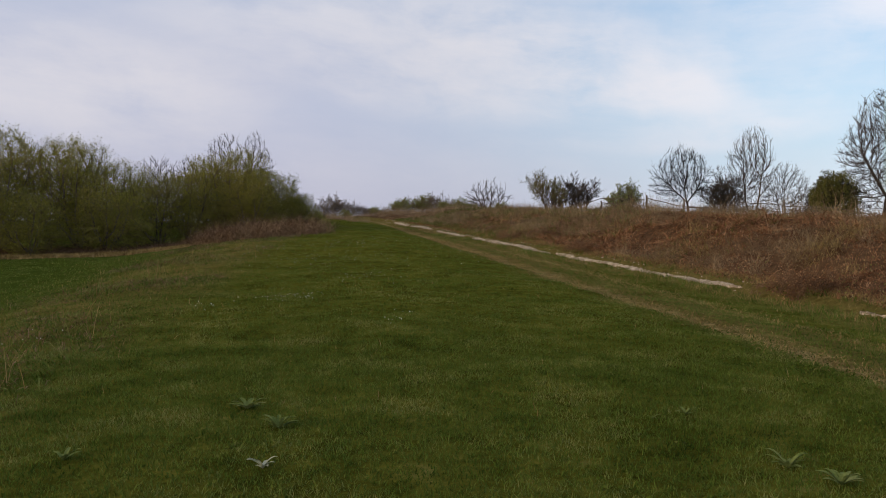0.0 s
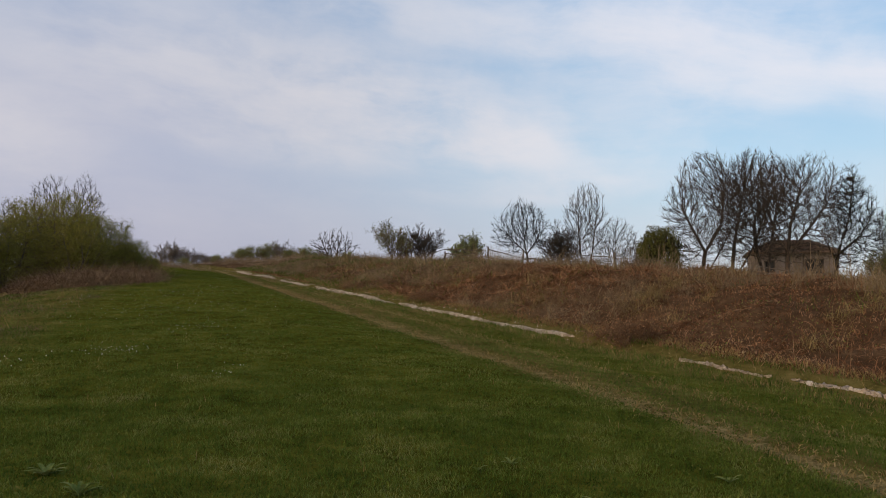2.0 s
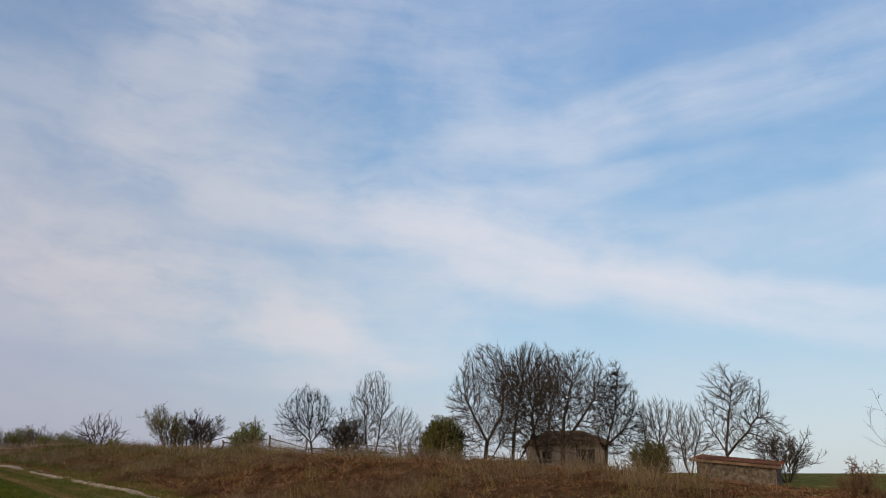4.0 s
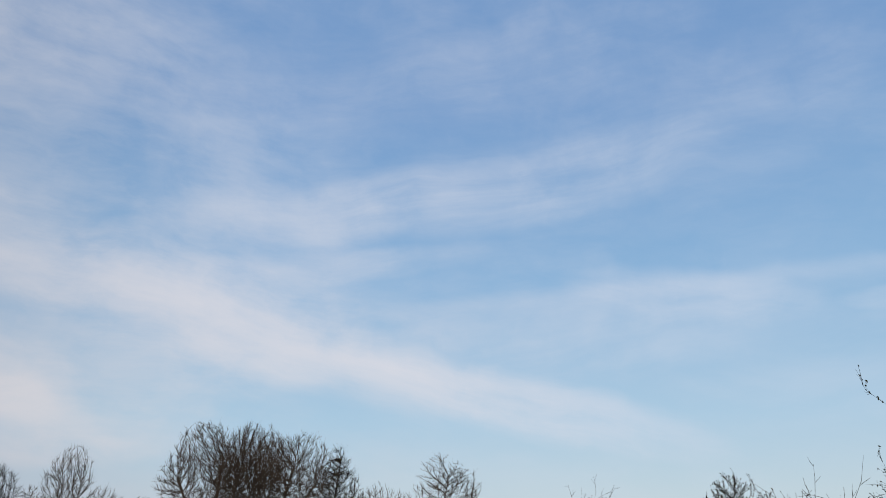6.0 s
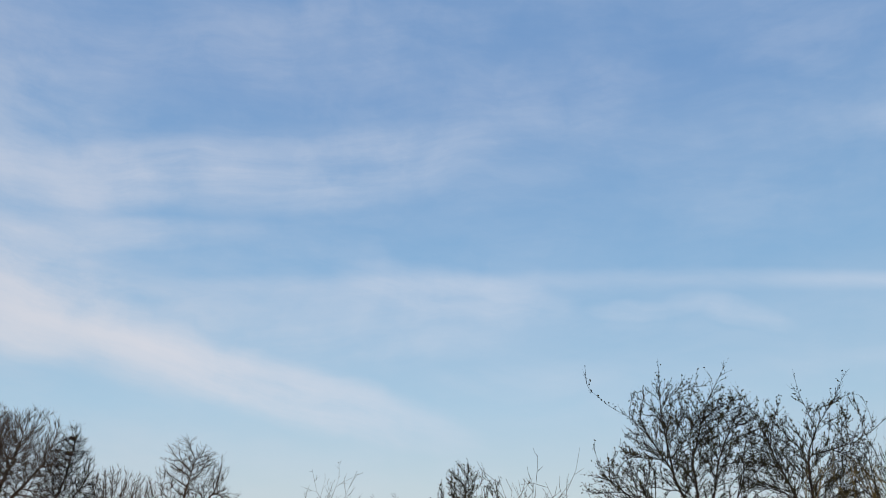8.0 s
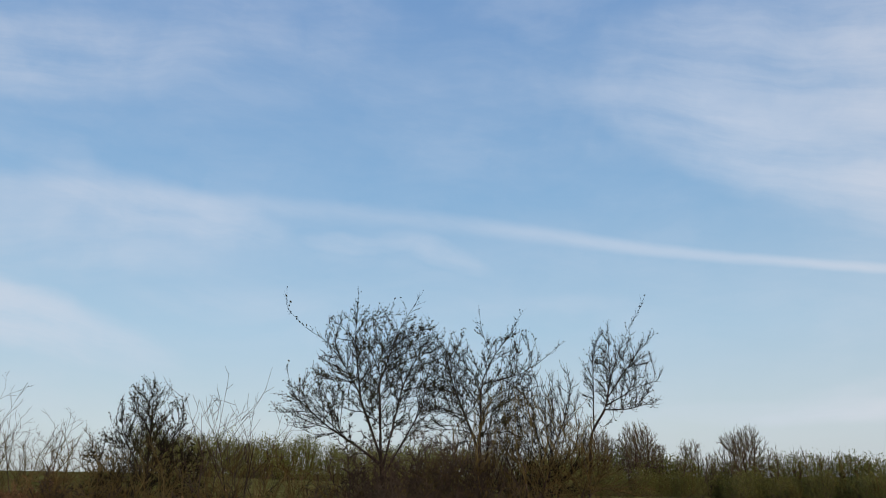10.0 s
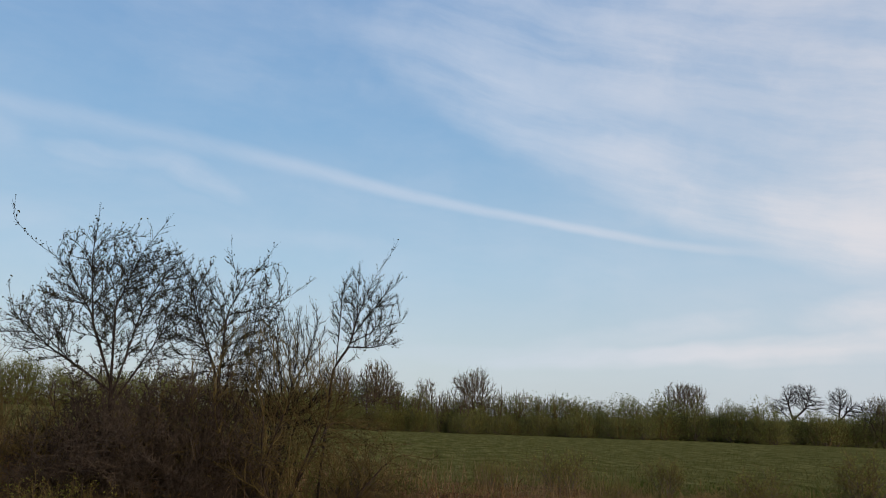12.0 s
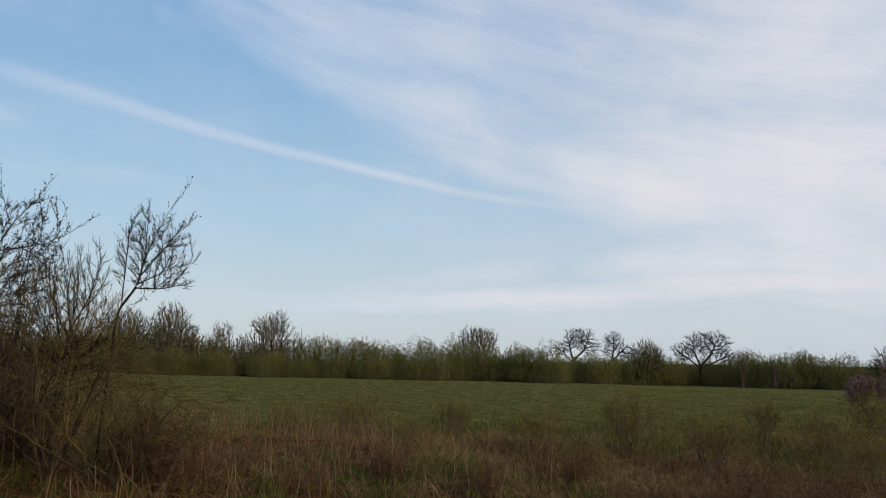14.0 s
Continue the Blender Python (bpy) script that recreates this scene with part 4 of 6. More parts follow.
grown_tree("slender_tree", near(39.6, 64), 65, "bare tree with upright pale twigs behind the bank", stems(65, 4, 2.8, 0.8, 0.2), ((0, 0, 3.8, 1.6, 1.5, 2.4), (0, 0, 2.2, 1.6, 1.5, 1.2)), 2400, 0.187, 0.0098, pipe=2.7, lift=0.2, spurs=1.5, spur=0.42)
grown_tree("slender_tree", near(41.5, 62), 70, "bare tree with a rounded twiggy head", stems(70, 3, 2.4, 0.7, 0.2), ((0, 0, 3.3, 1.5, 1.5, 2.2), (0.4, 0, 2.0, 1.7, 1.5, 1.1)), 2250, 0.187, 0.0098, pipe=2.7, lift=0.12, spurs=1.5, spur=0.42)
grown_tree("spreading_tree", near(44.4, 62), 66, "bare dome-shaped tree with drooping outer twigs", [[(-0.7, 0, 0), (-0.5, 0, 1.9), (-0.2, 0, 4.0), (0.2, 0, 6.0)], [(-0.5, 0, 1.8), (-1.4, 0.2, 3.6)], [(-0.5, 0, 1.7), (0.9, -0.2, 3.2), (1.8, 0, 4.4)]],
           ((0.25, 0, 5.0, 2.8, 2.7, 3.0), (0.2, 0, 3.0, 2.4, 2.4, 1.4), (2.2, 0, 3.0, 1.9, 1.9, 1.8)), 4500, 0.202, 0.0098, pipe=2.7, lift=0.04, spurs=1.5, spur=0.42)
bare_tree("thorn_bush", standing(39.2, 50), 67, 2.6, "green-budded bush on the bank near the house", "", BARK, TWIG, 0.05, 8, 0.12, BUSHY, splay=0.7, thin=0.011, leaf=(LEAF_IVY, 1, 0.08, 0.1, 0.6))
bare_tree("thorn_bush", standing(47.3, 60), 68, 3.6, "low bare bush with arching twigs", "", BARK, TWIG, 0.05, 8, 0.12, ((6, 8), (6, 7), (4, 5)), splay=0.9, thin=0.013)


def evergreen_bush():
    """A rounded dense bush, clothed to the ground."""
    t = thing("evergreen_bush", standing(25.5, 54), "rounded dense dark green bush on the bank", "bush")
    w = Wood(71, ((6, 8), (5, 7), (4, 6)), ((0.55, 0.75), (0.5, 0.65), (0.4, 0.6)), ((25, 55), (25, 60)), (0.12, 0.2), (0.3, 0.2), (0.4, 0.3), 0.012)
    for s in range(9):
        a = s * 0.7
        w.limb(Vector((math.cos(a) * 0.2, math.sin(a) * 0.2, 0)), Vector((math.cos(a) * 0.28, math.sin(a) * 0.28, 1)).normalized(), 2.2, 0.04, 0)
    trunk, crown = w.meshes("evergreen_bush")
    hang("trunk", trunk, BARK_DARK, t)
    c = hang("crown", crown, TWIG_SILHOUETTE, t)
    r = np.random.RandomState(72)
    d = r.normal(size=(15000, 3))
    d /= np.linalg.norm(d, axis=1)[:, None]
    lump = 1 + 0.14 * np.sin(d[:, 0] * 7 + 1) * np.sin(d[:, 2] * 6) + 0.1 * np.sin(d[:, 1] * 11)
    pts = d * (r.uniform(0.55, 1.08, (len(d), 1)) ** 0.6) * lump[:, None] * np.array([1.30, 1.30, 1.75]) + [0, 0, 1.75]
    pts = pts[pts[:, 2] > 0.05]
    hang("leaves", leaf_cloud("leaves", pts, 0.11, r), LEAF_IVY, c)


evergreen_bush()

# scrub on the near bank: budding shrubs in front of the field
NEAR = "budding shrubs on the near bank"
tangle_places = ((95.5, 12.4, 0.75), (98.0, 13.5, 0.7), (103.0, 12.6, 0.55), (108.0, 14.0, 0.65), (114.0, 13.0, 0.55), (119.5, 14.5, 0.7), (125.0, 13.4, 0.6), (131.0, 14.5, 0.8), (136.0, 15.0, 0.85), (140.0, 15.5, 0.95), (72.2, 12.2, 0.8), (81.6, 12.0, 0.8), (57.0, 16.5, 0.8), (51.0, 19.0, 0.8))


def low_thorns(az, r, seed, tall, label, bark, twig, stems, splay, rise=(-0.1, 0.0, 0.0), leaf=None, kids=((7, 9), (8, 10), (4, 6))):
    """A low shrub of many thin crooked stems that sprawl outwards."""
    return bare_tree("thorny_shrub", near(az, r), seed, tall, label, NEAR, bark, twig, 0.020, stems, 0.12, kids, splay=splay, thin=0.0042, rise=rise, leaf=leaf, wander=(0.16, 0.2, 0.22), taper=0.12, slim=0.46,
                     ratio=((0.4, 0.75), (0.3, 0.5), (0.3, 0.5)), angle=((25, 60), (30, 65), (35, 75)))


BUDDED = dict(group=NEAR, bark=BARK_DARK, twig=TWIG_SILHOUETTE, thick=0.012, lift=0.16, wild=0.12, stiff=1.9, fan=0.6, spurs=1.5, spur=0.12, pipe=2.8)
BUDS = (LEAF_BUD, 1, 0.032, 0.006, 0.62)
grown_tree("budding_shrub", near(63.6, 15.5), 81, "rounded shrub with swelling buds on the bank", [[(0, 0, 0), (0, 0, 2.4)], [(0, 0, 0.4), (-0.85, 0, 1.3)], [(0, 0, 0.4), (0.85, 0.1, 1.3)], [(0, 0, 0.9), (-0.55, 0.2, 1.8)], [(0, 0, 0.9), (0.55, -0.2, 1.9)], [(0, 0, 0.3), (0.1, 0.7, 1.2)], [(0, 0, 0.3), (0, -0.7, 1.2)]], ((0, 0, 1.75, 0.75, 0.7, 0.95), (0, 0, 1.2, 1.15, 0.9, 0.85), (0, 0, 0.6, 1.3, 1.0, 0.6)), 7500, 0.075, 0.0030, leaf=(LEAF_BUD, 1, 0.036, 0.012, 0.8), **BUDDED)
grown_tree("budding_shrub", near(78.0, 12.5), 82, "tall multi-stemmed shrub with small dark buds",
           [[(0.15, 0, 0), (0.05, 0, 1.67), (-0.26, 0.1, 2.5), (-0.34, 0.1, 3.33), (-0.32, 0.1, 4.14)], [(-0.26, 0.1, 2.55), (-0.63, -0.1, 3.23), (-1.03, -0.2, 3.46), (-1.32, -0.2, 3.75), (-1.32, -0.2, 4.07)],
            [(0.05, 0, 1.7), (0.01, -0.2, 2.7), (0.25, -0.3, 3.33), (0.58, -0.3, 3.92)], [(0.1, 0.1, 1.5), (0.34, 0.3, 2.72), (0.79, 0.4, 3.6)], [(0.1, 0, 1.4), (0.62, 0, 2.37), (0.97, 0, 2.66)], [(0.05, 0, 1.6), (-0.74, 0.2, 2.14), (-1.23, 0.3, 2.58), (-1.36, 0.3, 3.0)]],
           ((-0.1, 0, 2.65, 1.15, 1.0, 1.1), (0.3, 0, 3.0, 0.85, 0.9, 0.8), (-0.85, 0, 2.4, 0.65, 0.7, 0.5)), 5800, 0.064, 0.0023, leaf=BUDS, **BUDDED)
grown_tree("budding_shrub", near(83.9, 13.0), 83, "tall open shrub with bud-tipped twigs",
           [[(0.16, 0, 0), (0.13, 0, 1.96), (0.16, 0, 2.93)], [(0.16, 0, 2.9), (0.33, 0.1, 3.25), (0.58, 0.1, 3.6), (0.82, 0.1, 4.0)], [(0.16, 0, 2.9), (0.82, -0.1, 3.04), (1.1, -0.1, 3.24), (1.42, -0.1, 3.5)],
            [(0.14, 0, 1.9), (-0.21, 0.2, 2.76), (-0.36, 0.2, 3.28), (-0.66, 0.2, 3.94)], [(0.33, 0.1, 3.25), (0.2, 0, 3.69), (0.16, 0, 3.98)]],
           ((0.1, 0, 2.55, 1.0, 0.8, 0.95), (-0.3, 0.1, 3.1, 0.45, 0.5, 0.7), (0.6, 0, 3.3, 0.45, 0.4, 0.45)), 4800, 0.062, 0.0023, leaf=BUDS, **BUDDED)
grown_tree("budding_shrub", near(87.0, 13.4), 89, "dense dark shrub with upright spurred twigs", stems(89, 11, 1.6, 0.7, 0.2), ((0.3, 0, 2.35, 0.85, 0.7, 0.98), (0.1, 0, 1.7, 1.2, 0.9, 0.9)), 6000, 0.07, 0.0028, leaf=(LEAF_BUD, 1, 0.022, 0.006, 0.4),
           group=NEAR, bark=BARK_DARK, twig=TWIG_SILHOUETTE, thick=0.012, lift=0.12, wild=0.25, spurs=1.3, spur=0.14, pipe=2.8)
grown_tree("budding_shrub", near(88.6, 12.9), 85, "leaning shrub with a fan of budding shoots",
           [[(0.5, 0, 0), (0.66, 0, 2.18), (0.88, 0, 2.5), (0.99, 0, 2.98), (1.2, 0, 3.52), (1.5, 0, 4.03)], [(0.92, 0, 2.7), (1.41, 0.1, 3.35), (1.65, 0.1, 3.57)], [(0.88, 0, 2.55), (1.33, -0.1, 2.81), (1.67, -0.1, 2.87)],
            [(0.98, 0, 2.93), (0.99, 0.1, 3.8)], [(0.86, 0, 2.5), (1.24, 0.1, 2.51), (1.54, 0.1, 2.62)], [(0.7, 0, 2.2), (0.75, 0, 3.3)]],
           ((1.0, 0, 2.9, 0.5, 0.5, 0.75), (1.3, 0, 3.1, 0.42, 0.35, 0.5), (1.2, 0, 2.65, 0.5, 0.35, 0.3)), 2000, 0.06, 0.0024, leaf=(LEAF_BUD, 1, 0.028, 0.006, 0.6), **BUDDED)
BRUSH = dict(group=NEAR, bark=BARK, twig=TWIG_OLIVE, thick=0.010, wild=0.25, spurs=1.1, spur=0.16, pipe=2.9, leaf=(LEAF_BUD, 1, 0.020, 0.012, 0.35))
grown_tree("thorny_shrub", near(87.4, 12.2), 84, "dense thorny shrub with small yellow-green buds", stems(84, 11, 1.7, 1.1, 0.25), ((0, 0, 1.95, 1.35, 0.9, 0.95), (0.3, 0, 1.2, 1.7, 1.0, 0.9), (-0.5, 0, 1.3, 1.3, 0.9, 0.9)), 6000, 0.085, 0.0034, lift=0.10, **BRUSH)
grown_tree("thorny_shrub", near(91.0, 12.0), 90, "low tangled thorn shrub with drooping olive twigs", stems(90, 9, 1.0, 1.3, 0.2), ((-0.3, 0, 1.1, 1.2, 0.8, 0.6), (0.3, 0, 0.8, 1.4, 0.8, 0.6), (0.9, 0, 1.05, 0.9, 0.5, 0.3)), 2600, 0.085, 0.0034, lift=-0.06, **BRUSH)
grown_tree("thorny_shrub", near(83.8, 12.1), 86, "low tangled thorn shrub with brown twigs", stems(86, 9, 1.3, 0.9, 0.2), ((0, 0, 1.35, 1.2, 0.8, 0.8), (0, 0, 0.8, 1.4, 0.9, 0.7)), 2800, 0.085, 0.0034, lift=0.06, **{**BRUSH, "twig": TWIG})
brush = grown_tree("thorny_shrub", near(70.3, 12.9), 186, "low dark tangled thorn shrub", stems(186, 9, 1.0, 0.8, 0.2), ((0, 0, 0.95, 1.1, 0.8, 0.70), (0, 0, 0.5, 1.2, 0.9, 0.5)), 2400, 0.085, 0.0036, lift=0.10, **BRUSH)
for az, r, sc in ((66.8, 13.3, 0.9), (63.0, 13.8, 0.95), (73.4, 12.5, 0.95), (76.4, 12.3, 0.85), (59.5, 15.2, 0.9), (93.8, 12.4, 0.6), (81.2, 12.2, 1.05), (55.5, 17.5, 0.85)):
    copy_thing(brush, standing(az, r, az * 13, 0.05, sc))
dark = low_thorns(79.4, 11.8, 87, 2.0, "low dark tangled thorn shrub", BARK, TWIG, 17, 0.9, (0.0, 0.0, 0.0))
tangle = low_thorns(75.4, 12.0, 98, 1.15, "low brown tangled thorn shrub", BRAMBLE, BRAMBLE, 9, 1.3, (0.0, 0.0, 0.0))
low_thorns(69.4, 12.2, 88, 1.35, "low tangled thorn shrub with pale curled dead leaves", BARK, TWIG, 7, 0.8, leaf=(DRY, 1, 0.06, 0.03, 0.10))
low_thorns(64.0, 14.0, 99, 0.95, "low dark tangled thorn shrub", BARK, TWIG, 9, 1.3)
low_thorns(60.0, 15.5, 100, 1.15, "low dark tangled thorn shrub", BARK, TWIG, 9, 1.3)
for az, r, sc in ((77.0, 11.9, 1.05), (82.2, 12.0, 1.05), (80.6, 12.3, 1.15), (78.2, 12.0, 1.1), (84.2, 12.8, 0.8), (73.4, 12.6, 0.6), (93.6, 12.8, 0.6), (75.0, 13.0, 0.7)):
    copy_thing(dark, standing(az, r, az * 11, 0.05, sc))
for az, r, sc in tangle_places:
    copy_thing(tangle, standing(az, r, az * 5, 0.05, sc))
for az, r, seed, tall in ((54.0, 20.0, 91, 2.5), (55.8, 21.0, 92, 1.9), (57.6, 20.0, 93, 2.0), (66.9, 13.0, 94, 2.7), (68.8, 12.6, 95, 2.8), (70.8, 12.8, 96, 2.9)):
    bare_tree("sapling", standing(az, r), seed, tall, "thin bare sapling with upright twigs", "saplings on the bank", BARK, TWIG, 0.014, 2, 0.3, ((4, 5), (3, 4), (1, 2)), ((25, 50), (25, 55)), splay=0.35, thin=0.0034, main=0,
              leaf=(LEAF_BUD, 1, 0.022, 0.01, 0.3))
# small green shoots standing in the edge of the field
shoot = bare_tree("young_bush", standing(106.5, 20), 97, 1.5, "small young bush in pale green leaf at the field edge", "young bushes at the field edge", BARK_PALE, SHOOT, 0.016, 7, 0.15, ((5, 7), (4, 6), (3, 4)), splay=0.6, thin=0.004, leaf=(LEAF_GREEN, 1, 0.038, 0.04, 0.6))
for az, r, turn, sc in ((118.3, 18, 50, 0.9), (124, 19, 120, 1.0), (129, 18, 200, 1.0), (132.5, 24, 280, 0.95), (113, 22, 310, 0.8), (136.5, 20, 20, 1.2), (139, 26, 150, 1.2), (141.5, 24, 90, 1.2), (102, 19, 160, 0.7), (109.5, 17, 70, 0.6), (121, 16, 210, 0.65), (138, 18, 15, 1.0), (143, 22, 190, 1.4)):
    copy_thing(shoot, standing(az, r, turn, 0.05, sc))

copy_thing(shoot, standing(76.4, 11.0, 40, 0.05, 0.7))

# the hedge across the field
HEDGE = "hedge along the far side of the field"
hedge = []
for i, (tall, wide, tw) in enumerate(((5.0, 2.0, HEDGE_TWIG), (4.4, 2.2, SHOOT), (5.4, 1.8, HEDGE_TWIG), (4.6, 2.4, HEDGE_TWIG), (4.0, 2.1, SHOOT))):
    hedge.append(grown_tree("hedge_bush", near(87 + i * 1.1, 112), 101 + i, "hedge bush in thin spring leaf beyond the field", stems(101 + i, 7, tall * 0.55, wide * 0.55, 0.5), ((0, 0, tall * 0.55, wide, wide, tall * 0.42), (0, 0, 1.0, wide * 1.1, wide, 1.1)), 1150, 0.27, 0.0145,
                            group=HEDGE, bark=BARK_PALE, twig=tw, lift=0.30, spurs=0.8, spur=0.55, thick=0.05, leaf=(LEAF_HEDGE, 2, 0.16, 0.22, 0.75)))
rr = random.Random(5)
az = 62.0
while az < 150:
    dist = 112 + rr.uniform(-1, 2.5) + (18 if az > 120 else 0) * min(1, (az - 118) / 12 if az > 118 else 0)
    copy_thing(hedge[rr.randrange(5)], standing(az, dist, rr.uniform(0, 360), 0.3, rr.uniform(0.80, 1.38) * (1 - 0.11 * min(1, max(0, (az - 108) / 8)) * (az < 131)) * (0.85 if 128.2 < az < 131 else 1)))
    if az > 112:      # lower growth behind closes the gaps
        copy_thing(hedge[rr.randrange(5)], standing(az + 0.3, dist + 4, rr.uniform(0, 360), 0.3, rr.uniform(0.76, 0.94) * (1.12 if 123 < az < 135 else 1)))
    elif az > 88:      # and in front of the trees
        copy_thing(hedge[rr.randrange(5)], standing(az + 0.3, dist - 4, rr.uniform(0, 360), 0.3, rr.uniform(0.55, 0.85)))
    az += rr.uniform(0.42, 0.75)
for az, r, seed, wide, low, tall in ((94.1, 111, 111, 4.3, 2.2, 9.3), (91.4, 113, 125, 3.4, 2.4, 8.6), (100.8, 112, 113, 3.5, 2.2, 8.7), (97.4, 113, 114, 2.2, 2.0, 7.2), (114.5, 118, 115, 4.3, 1.8, 7.8), (126.0, 124, 118, 3.2, 1.9, 6.6), (135.6, 131, 120, 2.4, 1.5, 5.6)):
    ru = random.Random(seed)
    lobes = [(ru.uniform(-0.45, 0.45) * wide, 0, low + (tall - low) * ru.uniform(0.35, 0.72), wide * ru.uniform(0.42, 0.62), wide * 0.6, (tall - low) * ru.uniform(0.24, 0.34)) for k in range(4)]
    grown_tree("ash_tree", near(az, r), seed, "bare fine-twigged tree standing in the far hedge", stems(seed, 4, tall * 0.5, wide * 0.4, 0.25), [(0, 0, low + 0.62 * (tall - low), wide * 0.72, wide * 0.7, 0.38 * (tall - low)), (0, 0, low + 1.2, wide * 0.9, wide * 0.7, 1.8)] + lobes, int(1700 * wide), 0.23, 0.0145,
               twig=TWIG_PALE_HAZE, lift=0.16, spurs=1.6, spur=0.5, thick=0.06, leaf=(LEAF_HEDGE, 1, 0.13, 0.12, 0.22))
OAK = dict(bark=BARK_DARK, twig=TWIG_SILHOUETTE, wild=0.34, stiff=0.9, lift=0.02, spurs=1.9, spur=0.5, thick=0.07)
for az, r, seed, limbs, lobes, n in (
        (120.9, 124, 116, [[(0.2, 0, 0), (0.4, 0, 3.6), (0.0, 0, 6.0)], [(0.4, 0, 3.5), (1.8, 0.2, 5.2), (2.2, 0, 7.0)], [(0.4, 0, 3.4), (-0.9, 0, 5.0)]], ((-0.8, 0, 5.4, 1.3, 1.3, 1.3), (1.1, 0, 6.8, 2.0, 1.8, 1.9), (2.6, 0, 5.6, 1.2, 1.2, 1.2)), 480),
        (123.2, 124, 117, [[(0.6, 0, 0), (0.9, 0, 3.4), (1.2, 0, 6.0)], [(0.9, 0, 3.6), (2.2, 0, 5.4)]], ((1.1, 0, 6.6, 1.3, 1.3, 1.6), (2.3, 0, 5.2, 1.4, 1.2, 1.1), (0.5, 0, 5.2, 0.9, 0.9, 0.9)), 330),
        (129.6, 129, 119, [[(-0.3, 0, 0), (-0.3, 0, 3.4), (-1.0, 0, 5.6)], [(-0.3, 0, 3.3), (0.9, 0.2, 5.0), (1.6, 0, 7.0)], [(-0.3, 0, 3.2), (-2.0, 0, 4.8)], [(-0.3, 0, 3.2), (2.0, 0, 4.4)]], ((-1.9, 0, 5.7, 1.9, 1.8, 1.6), (1.2, 0, 6.6, 2.2, 2.0, 2.2), (2.6, 0, 5.0, 1.3, 1.4, 1.0), (-0.5, 0, 7.2, 1.6, 1.5, 1.5)), 620),
        (106.9, 114, 121, [[(0, 0, 0), (0, 0, 3.4)]], ((0, 0, 4.3, 1.1, 1.0, 1.3),), 160),
        (140.5, 118, 122, [[(0, 0, 0), (0, 0, 3.0)]], ((0, 0, 4.2, 2.4, 2.2, 1.9),), 300)):
    grown_tree("oak_tree", near(az, r), seed, "bare dark oak standing in the far hedge", [[(x * 1.25, y, z - 0.4 * (z > 0)) for x, y, z in limb] for limb in limbs], [(x * 1.25, y, z - 0.5, a * 1.28, b, c) for x, y, z, a, b, c in lobes], n * 7, 0.24, 0.016, **OAK)
ash = []
for i in range(3):
    ash.append(grown_tree("ash_tree", near(91 + 4.3 * i, 113), 131 + i, "slim tree coming into leaf in the far hedge", stems(131 + i, 3, 3.6, 0.7, 0.2), ((0, 0, 4.2, 1.5, 1.4, 2.5), (0, 0, 2.6, 1.4, 1.3, 1.6)), 840, 0.256, 0.018, group=HEDGE, bark=BARK_PALE, twig=TWIG_PALE_HAZE, lift=0.3, spurs=0.8, spur=0.4,
                          thick=0.045, leaf=(LEAF_HEDGE, 1, 0.13, 0.12, 0.35)))
for i in range(15):
    copy_thing(ash[i % 3], standing(90.0 + 1.15 * i + rr.uniform(-0.4, 0.4), 111 + rr.uniform(-2, 3), rr.uniform(0, 360), 0.1, rr.uniform(0.72, 1.0)))
for az in (77, 81.5, 85.3, 109, 111.5, 117, 119, 126.5, 132, 134):
    copy_thing(ash[int(az) % 3], standing(az, 116 if az < 118 else 126, az * 7, 0.1, 0.8))
bare_tree("blossom_bush", standing(141.5, 55), 123, 3.2, "bush in faded pink blossom at the end of the field", "", BARK, TWIG_RED, 0.06, 8, 0.12, BUSHY, splay=0.7, thin=0.012, leaf=(BLOSSOM, 2, 0.08, 0.12, 0.6))
bare_tree("blossom_bush", standing(138.9, 58), 124, 2.4, "bush in faded pink blossom at the end of the field", "", BARK, TWIG_RED, 0.06, 8, 0.12, BUSHY, splay=0.8, thin=0.012, leaf=(BLOSSOM, 1, 0.08, 0.12, 0.4))


# ---- the empty house and its shed ----
def box(bm, x0, y0, z0, x1, y1, z1):
    v = [bm.verts.new(p) for p in ((x0, y0, z0), (x1, y0, z0), (x1, y1, z0), (x0, y1, z0), (x0, y0, z1), (x1, y0, z1), (x1, y1, z1), (x0, y1, z1))]
    for f in ((0, 3, 2, 1), (4, 5, 6, 7), (0, 1, 5, 4), (1, 2, 6, 5), (2, 3, 7, 6), (3, 0, 4, 7)):
        bm.faces.new([v[i] for i in f])


